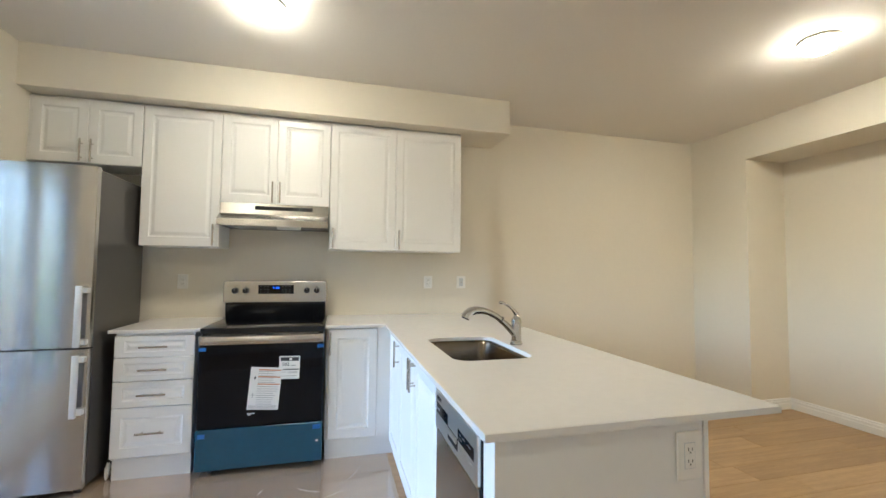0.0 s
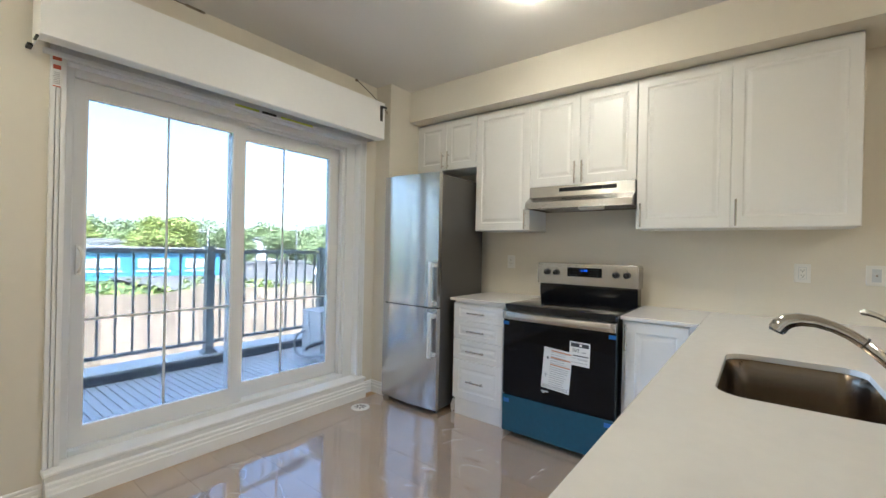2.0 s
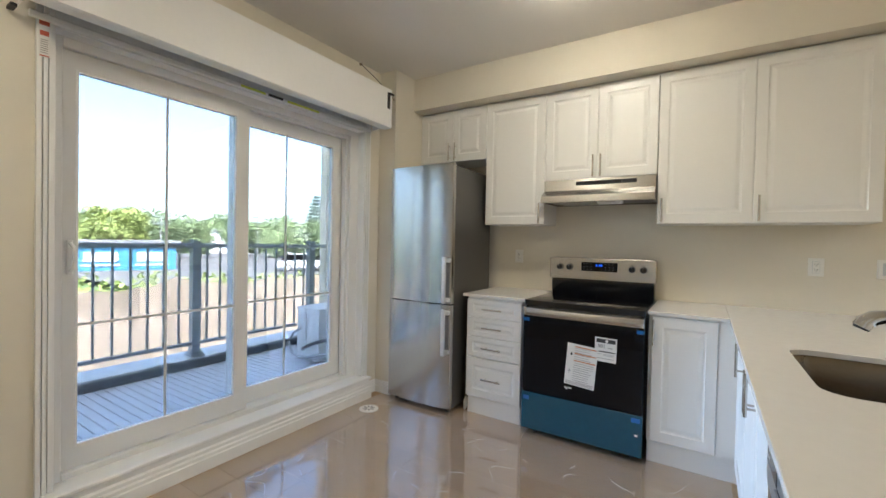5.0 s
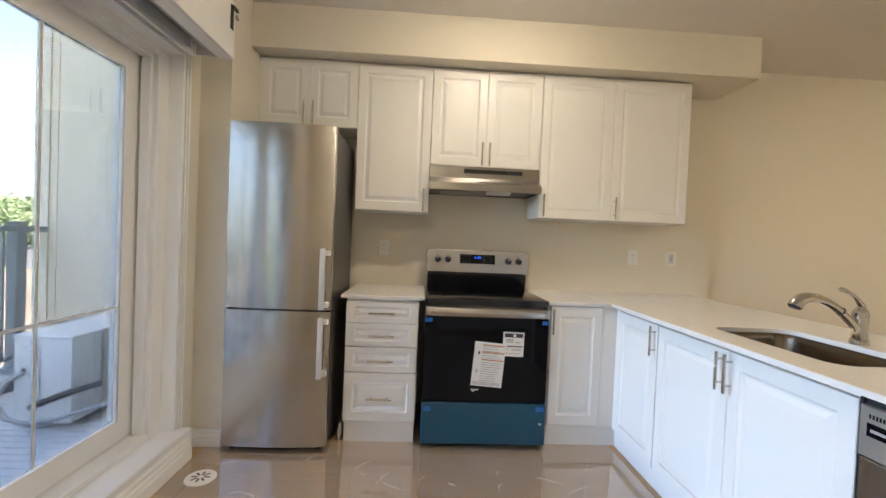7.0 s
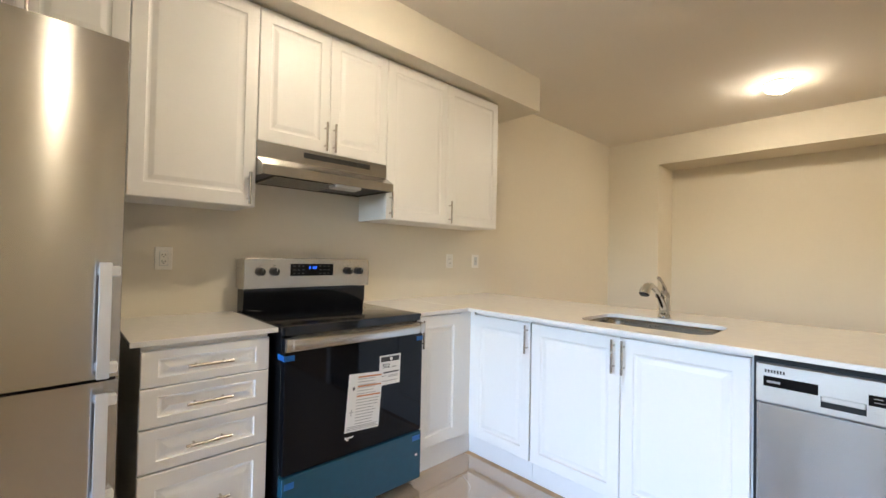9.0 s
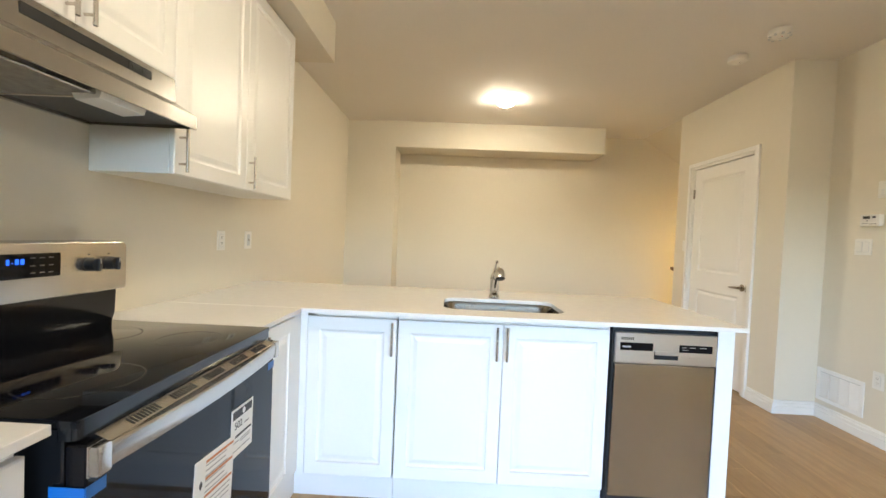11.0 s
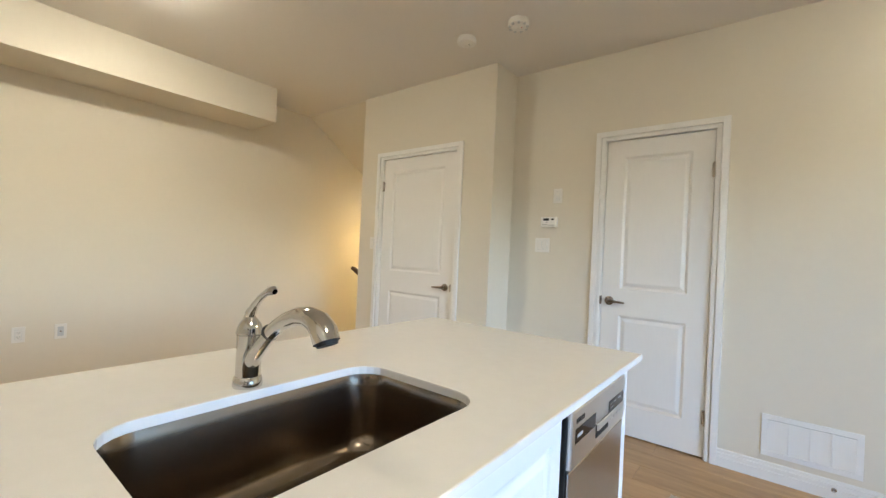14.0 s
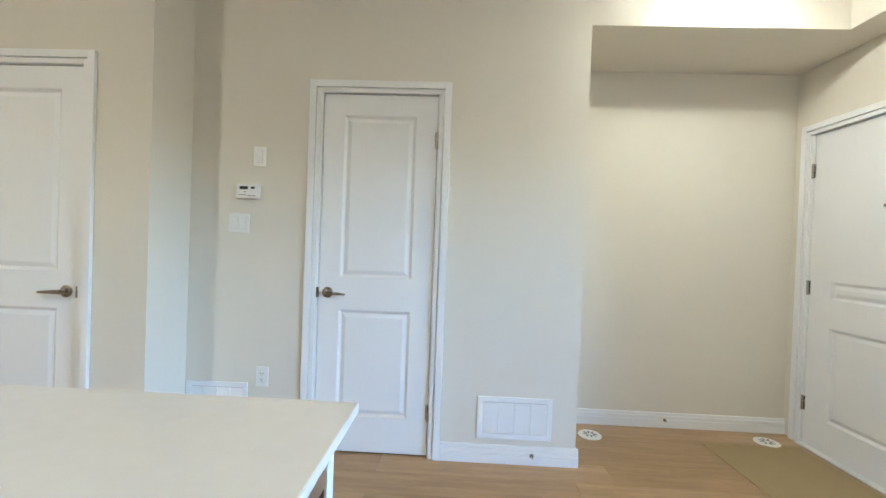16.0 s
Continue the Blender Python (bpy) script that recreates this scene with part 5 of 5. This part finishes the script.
part("top", box(XW, -1.1125, -2.915, -0.828, 2.494, 2.505), M_TRIM, val)
part("end", box(-1.300, -1.1125, -2.915, -2.908, 2.2105, 2.4935), M_TRIM, val)
part("end", box(-1.300, -1.1125, -0.835, -0.828, 2.2105, 2.4935), M_TRIM, val)
part("end_bracket", boxes((-1.0975, -1.0945, -0.882, -0.852, 2.348, 2.474), (-1.0975, -1.085, -0.870, -0.815, 2.460, 2.474)), M_BPLAS, val, "black metal end bracket")
# added near-black sheet paints the shadow in the gap behind the roller
part("gap_shadow_sheet", box(XW + 0.0185, XW + 0.026, -2.905, -0.84, 2.302, 2.4935), M_DARK, val)
part("clip", box(-1.2815, -1.270, -1.80, -1.70, 2.192, 2.204), M_BPLAS, val)
part("yellow_tag", box(-1.2818, -1.2800, -1.98, -1.82, 2.192, 2.206), M_YELLOW, val)
part("yellow_tag", box(-1.2818, -1.2800, -1.66, -1.40, 2.192, 2.206), M_YELLOW, val)
part("end_clip", box(-1.33, -1.27, -2.935, -2.915, 2.196, 2.208), M_BPLAS, val)
part("end_clip", box(-1.20, -1.13, -2.925, -2.915, 2.20, 2.206), M_BPLAS, val)
cord = thing("hanging_wire", pose(0, 0, 0), "thin grey wire hanging from ceiling to valance", "wire")
part("cord", tube([(XW + 0.006, -0.935, 2.728), (-1.22, -0.875, 2.60), (-1.10, -0.80, 2.44)], 0.0028, 6), M_GREY, cord)
part("anchor", lathe([(0, 0), (0.012, 0), (0.010, 0.012), (0, 0.014)], 10, pose(XW, -0.935, 2.724, 0, 90, 0)), M_BRONZE, cord)
part("clasp", tube([(-1.105, -0.806, 2.452), (-1.098, -0.796, 2.428)], 0.008, 8), M_NICKEL, cord)
wire = thing("ceiling_cable", pose(0, 0, 0), "thin brown cable along the wall top", "cable")
part("cable", tube([(XW + 0.004, -2.90, 2.729), (XW + 0.004, -2.6, 2.728), (XW + 0.004, -2.30, 2.729), (XW + 0.004, -2.17, 2.729)], 0.0035, 6), M_BRONZE, wire)
part("clip", box(XW, XW + 0.014, -2.26, -2.15, 2.722, 2.7345, 0.003), M_BRONZE, wire)

# ---- balcony ----
XR = -2.76
ZD = 0.16
deck = thing("balcony_floor", pose(0, 0, 0), "grey ribbed deck boards on the balcony", "balcony floor", kind="structure")
part("slab", box(-2.95, -1.565, -5.2, -0.022, ZD - 0.28, ZD - 0.03), M_FLASH, deck)
me = None
k = 0
for iy in range(86):
    ya = -5.15 + iy * 0.0595
    if me is None:
        ob = part("deck_rib", box(-1.105, 0.0, 0.0, 0.052, -0.029, 0.0, 0.003), M_DECK, deck)
        me = ob.data
    else:
        ob = new("deck_rib", me)
        ob.parent = deck
    ob.location = (-1.57, ya, ZD)
curb = thing("balcony_curb", pose(0, 0, 0), "pale capped curb along the balcony edge", "curb", kind="structure")
part("kerb", box(-2.94, -2.675, -5.2, -0.04, ZD - 0.03, 0.228), M_MEMBRANE, curb, "dark membrane upstand")
part("cap", box(-2.96, -2.670, -5.2, -0.04, 0.2285, 0.250, 0.004), M_FLASH, curb, "pale metal cap")
rail = thing("balcony_railing", pose(XR, 0, 0), "dark grey metal railing with thin balusters", "railing")
part("top_rail", box(-0.028, 0.028, -5.1, -0.036, 1.205, 1.245, 0.008, seg=2), M_RAIL, rail, smooth=True)
part("bottom_rail", box(-0.016, 0.016, -5.1, -0.036, 0.345, 0.375, 0.004), M_RAIL, rail)
for y in (-4.05, -2.78, -1.495, -0.235):
    po = part("post", box(-0.036, 0.036, y - 0.036, y + 0.036, 0.2505, 1.262, 0.004), M_RAIL, rail)
    part("post_cap", box(-0.043, 0.043, y - 0.043, y + 0.043, 1.2625, 1.276, 0.005), M_RAIL, po)
    part("base_cover", boxes((-0.060, 0.060, y - 0.060, y + 0.060, 0.2503, 0.272), (-0.048, 0.048, y - 0.048, y + 0.048, 0.272, 0.288), bevel=0.003), M_RAIL, po)
me = None
for i in range(41):
    y = -5.05 + i * 0.118
    if any(abs(y - p) < 0.05 for p in (-4.05, -2.78, -1.495, -0.235)):
        continue
    if me is None:
        ob = part("baluster", box(-0.008, 0.008, -0.008, 0.008, 0.375, 1.205), M_RAIL, rail)
        me = ob.data
    else:
        ob = new("baluster", me)
        ob.parent = rail
    ob.location.y = y
pier = thing("balcony_side_wall", pose(0, 0, 0), "cream stucco side wall of the balcony", "wall", kind="structure")
part("wall", box(-2.835, -1.565, -0.020, 0.35, -1.7, 2.86), M_STUCCO, pier)
part("corner_trim", boxes((-2.842, -2.74, -0.034, -0.0205, -1.7, 2.86), (-2.70, -2.685, -0.028, -0.0205, -1.7, 2.86)), M_STUCCO, pier)

ac = thing("air_conditioner", pose(-2.19, -0.85, ZD), "white outdoor air conditioning unit with hanging hoses", "air conditioner")
part("casing", box(0.0, 0.30, 0.0, 0.66, 0.03, 0.50, 0.012, seg=2), M_ACU, ac, smooth=True)
part("lid", box(-0.004, 0.304, -0.004, 0.664, 0.485, 0.506, 0.006), M_ACU, ac)
part("service_cover", box(0.03, 0.14, -0.012, -0.0005, 0.16, 0.44, 0.004), M_ACU, ac)
part("valve_recess", box(0.05, 0.075, -0.013, -0.0125, 0.30, 0.33), M_DARK, ac)
part("carry_grip", box(0.10, 0.13, -0.02, -0.0125, 0.33, 0.47, 0.004), M_ACU, ac)
for k in range(11):
    part("coil_slat", box(0.3005, 0.306, 0.20, 0.63, 0.09 + k * 0.036, 0.105 + k * 0.036), M_GALV, ac)
part("hose", tube([(0.07, -0.012, 0.31), (0.02, -0.06, 0.27), (-0.01, -0.08, 0.18), (0.05, -0.09, 0.09), (0.14, -0.09, 0.07), (0.25, -0.07, 0.08), (0.36, -0.03, 0.11), (0.5, 0.05, 0.14)], 0.012, 8), M_GALV, ac, smooth=True)
part("pipe", tube([(0.10, -0.012, 0.12), (0.18, -0.05, 0.16), (0.30, -0.05, 0.21), (0.46, 0.0, 0.26)], 0.016, 8), M_GREY, ac, smooth=True)
for y in (0.08, 0.58):
    part("foot", box(-0.02, 0.32, y - 0.02, y + 0.02, 0.0, 0.03), M_GALV, ac)

# ---- outside ----
ZG = -1.7
gm = bmesh.new()
N = 26
vs = [[gm.verts.new((-1.6 - 700 * (i / N) ** 2 if i else 40, (j - N / 2) / (N / 2) * 700 * abs((j - N / 2) / (N / 2)), ZG + 0.25 * noise.noise((i * 0.7, j * 0.7, 1)))) for j in range(N + 1)] for i in range(N + 1)]
for i in range(N):
    for j in range(N):
        gm.faces.new((vs[i][j], vs[i + 1][j], vs[i + 1][j + 1], vs[i][j + 1]))
solid("ground", gm, M_GRASS, "green rough grass reaching the horizon", "ground", smooth=True)
solid("parking_lot", box(-70, -22, 6, 70, ZG + 0.27, ZG + 0.33), M_ASPH, "pale grey asphalt parking lot", "parking lot")

# fence wrapped in tan fabric
fence = thing("site_fence", pose(-7.2, 0, ZG), "site fence wrapped in wrinkled tan fabric", "fence")
cloth = bmesh.new()
NX, NZ = 220, 14
grid = []
for i in range(NX + 1):
    y = -12 + 40 * i / NX
    row = []
    top = 2.10 + 0.10 * noise.noise((y * 0.9, 3, 0)) + 0.04 * noise.noise((y * 2.7, 1, 0)) + (0.14 * math.exp(-((y - 0.4) / 0.25) ** 2))
    for k in range(NZ + 1):
        f = k / NZ
        fold = 0.22 * noise.noise((y * 1.3 + f * 0.8, f * 0.9, 5)) + 0.13 * noise.noise((y * 3.6 + f * 1.5, f * 1.2, 9)) + 0.05 * noise.noise((y * 8.0 - f * 2.0, f * 2.5, 3))
        row.append(cloth.verts.new((fold, y, 0.1 + (top - 0.1) * f)))
    grid.append(row)
for i in range(NX):
    for k in range(NZ):
        cloth.faces.new((grid[i][k], grid[i + 1][k], grid[i + 1][k + 1], grid[i][k + 1]))
part("fabric", cloth, M_TARP, fence, "wrinkled tan fabric", smooth=True)
for i in range(14):
    part("post", tube([(-0.16, -12 + i * 3, 0.0), (-0.16, -12 + i * 3, 2.06)], 0.03, 8), M_GALV, fence)


def leaf_cloud(bm, centre, radii, count, size, rnd, flat=0.0):
    for _ in range(count):
        while True:
            p = Vector((rnd.uniform(-1, 1), rnd.uniform(-1, 1), rnd.uniform(-1, 1)))
            if 0.25 < p.length < 1:
                break
        p = Vector((p.x * radii[0], p.y * radii[1], p.z * radii[2])) + Vector(centre)
        s = size * rnd.uniform(0.6, 1.4)
        u = Vector((rnd.gauss(0, 1), rnd.gauss(0, 1), rnd.gauss(0, 1) * (1 - flat))).normalized()
        v = u.orthogonal().normalized()
        a, b, c, d = p + u * s, p + v * s * 0.7, p - u * s, p - v * s * 0.7
        vv = [bm.verts.new(q) for q in (a, b, c, d)]
        bm.faces.new(vv)


def polar(az, dist):
    return (1.0 + dist * math.sin(radians(az)), -3.3 + dist * math.cos(radians(az)))


def leafy_tree(az, dist, height, width, material, label, seed, clumps=26, leaves=90):
    rnd = random.Random(seed)
    x, y = polar(az, dist)
    t = thing("tree", pose(x, y, ZG), label, "tree", "trees beyond the fence")
    tr = tube([(0, 0, 0), (0.1, 0, height * 0.25), (0, 0.1, height * 0.55)], [height * 0.035, height * 0.025, height * 0.012], 8)
    for k in range(5):
        a = k * 1.3
        tube([(0.05, 0, height * 0.25), (math.cos(a) * width * 0.2, math.sin(a) * width * 0.2, height * 0.45), (math.cos(a) * width * 0.34, math.sin(a) * width * 0.34, height * 0.62)], [height * 0.015, height * 0.01, height * 0.004], 6, tr)
    part("trunk", tr, M_BARK, t)
    cr = bmesh.new()
    for k in range(clumps):
        a, f = rnd.uniform(0, 6.28), rnd.uniform(0.22, 0.92)
        r = width * 0.5 * math.sin(math.pi * min(max((f - 0.08) / 0.95, 0.05), 0.97)) ** 0.6 * rnd.uniform(0.3, 0.85)
        q = width * rnd.uniform(0.11, 0.2)
        leaf_cloud(cr, (r * math.cos(a), r * math.sin(a), height * f), (q, q, q * 0.75), int(leaves * 2.4), width * 0.017, rnd)
    part("crown", cr, material, t)
    return t


def conifer(az, dist, height, label, seed):
    rnd = random.Random(seed)
    x, y = polar(az, dist)
    t = thing("conifer", pose(x, y, ZG), label, "conifer", "conifers beyond the fence")
    part("trunk", tube([(0, 0, 0), (0, 0, height)], [height * 0.02, 0.03], 8), M_BARK, t)
    cr = bmesh.new()
    for k in range(15):
        f = 0.22 + 0.78 * k / 14
        reach = height * 0.27 * (1 - f) ** 0.8 + 0.18
        for b in range(7):
            a = b * 0.9 + k * 0.7 + rnd.uniform(-0.2, 0.2)
            for s in range(5):
                d = reach * (s + 1) / 5 * rnd.uniform(0.85, 1.1)
                leaf_cloud(cr, (d * math.cos(a), d * math.sin(a), height * f + d * 0.12), (0.45, 0.45, 0.16), 16, 0.12, rnd, 0.6)
    part("crown", cr, M_NEEDLE, t)


leafy_tree(-71.6, 46, 5.6, 6.4, M_LEAFY, "round pale green tree beyond the fence", 1, 34, 120)
leafy_tree(-66.0, 60, 4.6, 6.0, M_LEAF, "broad green tree beyond the fence", 2)
leafy_tree(-63.2, 62, 5.2, 4.2, M_LEAF, "narrow dark green tree beyond the fence", 3)
leafy_tree(-58.5, 66, 4.6, 8.0, M_LEAF, "broad green tree beyond the fence", 4)
leafy_tree(-53.6, 62, 4.4, 7.5, M_LEAF, "broad green tree behind the parked cars", 5)
leafy_tree(-48.5, 58, 5.4, 9.0, M_LEAF, "broad green tree behind the parked cars", 6)
leafy_tree(-76.5, 70, 4.4, 7.5, M_LEAF, "broad green tree beyond the fence", 7)
leafy_tree(-81.0, 60, 6.0, 8.0, M_LEAFY, "round pale green tree beyond the fence", 8)
leafy_tree(-43.5, 60, 5.0, 9.0, M_LEAF, "broad green tree behind the parked cars", 9)
conifer(-49.9, 64, 9.3, "tall feathery conifer behind the parked cars", 11)
conifer(-47.9, 66, 10.4, "tall feathery conifer behind the parked cars", 12)
rnd = random.Random(21)
wood = bmesh.new()
for k in range(110):
    az = -95 + 65 * k / 109 + rnd.uniform(-0.4, 0.4)
    d = rnd.uniform(95, 120)
    x, y = polar(az, d)
    h = rnd.uniform(5.0, 8.6)
    for j in range(5):
        leaf_cloud(wood, (x + rnd.uniform(-2, 2), y + rnd.uniform(-2, 2), ZG + h * rnd.uniform(0.3, 0.85)), (2.6, 2.6, 1.9), 130, 0.26, rnd)
solid("far_woods", wood, M_LEAF, "hazy green belt of far trees", "trees", kind="stuff")
shrub = bmesh.new()
for k in range(70):
    az = -80 + 34 * k / 69 + rnd.uniform(-0.5, 0.5)
    d = rnd.uniform(17, 26)
    x, y = polar(az, d)
    leaf_cloud(shrub, (x, y, ZG + 0.5), (1.1, 1.1, rnd.uniform(0.5, 0.9)), 60, 0.10, rnd)
solid("scrub", shrub, M_LEAFY, "pale green wild shrubs behind the fence", "shrubs", kind="stuff")


def low_building(az, dist, w, d, h, wallm, label, windows):
    x, y = polar(az, dist)
    t = thing("low_building", pose(x, y, ZG, 0, 0, -az + 0), label, "building", "far buildings")
    part("wall", box(-w / 2, w / 2, 0, d, 0, h), wallm, t)
    part("roof", box(-w / 2 - 0.3, w / 2 + 0.3, -0.3, d + 0.3, h, h + 0.35), M_ROOF, t)
    for k in range(windows):
        xx = -w / 2 + w * (k + 0.5) / windows
        wn = part("window", box(xx - w / windows * 0.32, xx + w / windows * 0.32, -0.06, 0.02, h * 0.45, h * 0.75), M_WHITEWALL, t)
        part("frame", box(xx - w / windows * 0.36, xx + w / windows * 0.36, -0.05, 0.0, h * 0.30, h * 0.35), M_WHITEWALL, wn)
    return t


low_building(-72.5, 40, 9.5, 6, 2.3, M_BLUEWALL, "long low bright blue building beyond the fence", 3)
low_building(-78.5, 52, 9, 6, 3.0, M_WHITEWALL, "pale low building beyond the fence", 4)
low_building(-60.0, 85, 7, 6, 4.2, M_WHITEWALL, "pale gabled house among the trees", 3)
low_building(-52.4, 75, 5, 5, 4.4, M_WHITEWALL, "pale house behind the parked cars", 2)


def parked_car(az, dist, rz, paint, label):
    x, y = polar(az, dist)
    t = thing("parked_car", pose(x, y, ZG + 0.33, 0, 0, rz), label, "car", "parked cars")
    part("body", extrude([(-2.2, 0.35), (-2.25, 0.6), (-2.1, 0.82), (-1.3, 0.92), (1.1, 0.94), (2.0, 0.80), (2.25, 0.62), (2.25, 0.35)], "y", -0.88, 0.88), paint, t)
    part("cabin", extrude([(-1.9, 0.92), (-1.35, 1.40), (0.35, 1.44), (1.1, 0.94)], "y", -0.76, 0.76), M_BGLASS, t)
    part("roof", extrude([(-1.36, 1.405), (-1.25, 1.47), (0.25, 1.49), (0.36, 1.445)], "y", -0.74, 0.74), paint, t)
    for wx in (-1.35, 1.38):
        for wy in (-0.86, 0.86):
            wh = part("wheel", tube([(wx, wy - 0.1, 0.33), (wx, wy + 0.1, 0.33)], 0.33, 18), M_TYRE, t)
            part("rim", tube([(wx, wy - 0.105, 0.33), (wx, wy + 0.105, 0.33)], 0.2, 14), M_SILVER, wh)


parked_car(-51.2, 37, 50, M_CARW, "white parked car on the lot")
parked_car(-47.4, 38, 48, M_CARD, "dark parked car on the lot")
for az, d, h in ((-67.2, 44, 4.6), (-57.0, 55, 6.0)):
    x, y = polar(az, d)
    pole = thing("utility_pole", pose(x, y, ZG), "slim grey utility pole beyond the fence", "utility pole", "utility poles")
    part("shaft", tube([(0, 0, 0), (0, 0, h)], [0.11, 0.08], 8), M_GALV, pole)
    part("arm", box(-0.05, 0.05, -0.7, 0.7, h - 0.5, h - 0.38), M_GALV, pole)

# ---- wooden floor, plank by plank ----
floor = thing("floor", pose(0, 0, 0), "warm brown oak-look plank floor", "floor", kind="structure")
PW, PL, PT = 0.192, 1.28, 0.014
shared = {}
rnd = random.Random(5)
y = -4.80
while y < 0.09:
    yb = min(y + PW, 0.09)
    x = XW - rnd.uniform(0.1, PL - 0.1)
    x_end = 4.105 if y < -4.0 else XE
    while x < x_end:
        xa, xb = max(x, XW), min(x + PL, x_end)
        if xb - xa > 0.02:
            key = (round(xb - xa, 2), round(yb - y, 3))
            if key not in shared:
                shared[key] = mesh_of(box(0.0006, xb - xa - 0.0006, 0.0006, yb - y - 0.0006, -PT, 0.0, 0.0012), "plank")
                shared[key].materials.append(M_FLOOR)
            ob = new("plank", shared[key])
            ob.parent = floor
            ob.location = (xa, y, 0.0)
        x += PL
    y += PW

# thin clear film taped over the kitchen floor, with raised creases
film = thing("floor_film", pose(0, 0, 0), "clear wrinkled protective plastic film on the plank floor", "floor film")
fm = bmesh.new()
NX, NY = 60, 84
x0, x1, y0, y1 = -1.25, 1.20, -3.62, -0.04
gr = [[fm.verts.new((x0 + (x1 - x0) * i / NX, y0 + (y1 - y0) * j / NY, 0.0022 + 0.0012 * noise.noise((i * 0.18, j * 0.19, 2)))) for j in range(NY + 1)] for i in range(NX + 1)]
for i in range(NX):
    for j in range(NY):
        fm.faces.new((gr[i][j], gr[i + 1][j], gr[i + 1][j + 1], gr[i][j + 1]))
sheet_ob = part("sheet", fm, M_FILM, film, "clear plastic film", smooth=True)
sheet_ob.visible_shadow = False
rnd = random.Random(9)
for k in range(90):
    cx, cy = rnd.uniform(-1.05, 1.05), rnd.uniform(-3.2, -0.85)
    a = rnd.uniform(0, math.pi)
    ln = rnd.uniform(0.04, 0.13) if k % 3 else rnd.uniform(0.18, 0.38)
    n = max(6, int(ln / 0.022))
    pts, rad = [], []
    q = Vector((cx, cy, 0))
    turn = rnd.uniform(-0.12, 0.12)
    for s in range(n):
        f = s / (n - 1)
        q = q + Vector((math.cos(a), math.sin(a), 0)) * ln / n
        a += turn + rnd.uniform(-0.5, 0.5)
        pts.append((q.x, q.y, 0.0034 + 0.0012 * math.sin(math.pi * f)))
        rad.append(0.0003 + rnd.uniform(0.0004, 0.0014) * math.sin(math.pi * f))
    part("crease", tube(pts, rad, 5), M_CREASE, film)
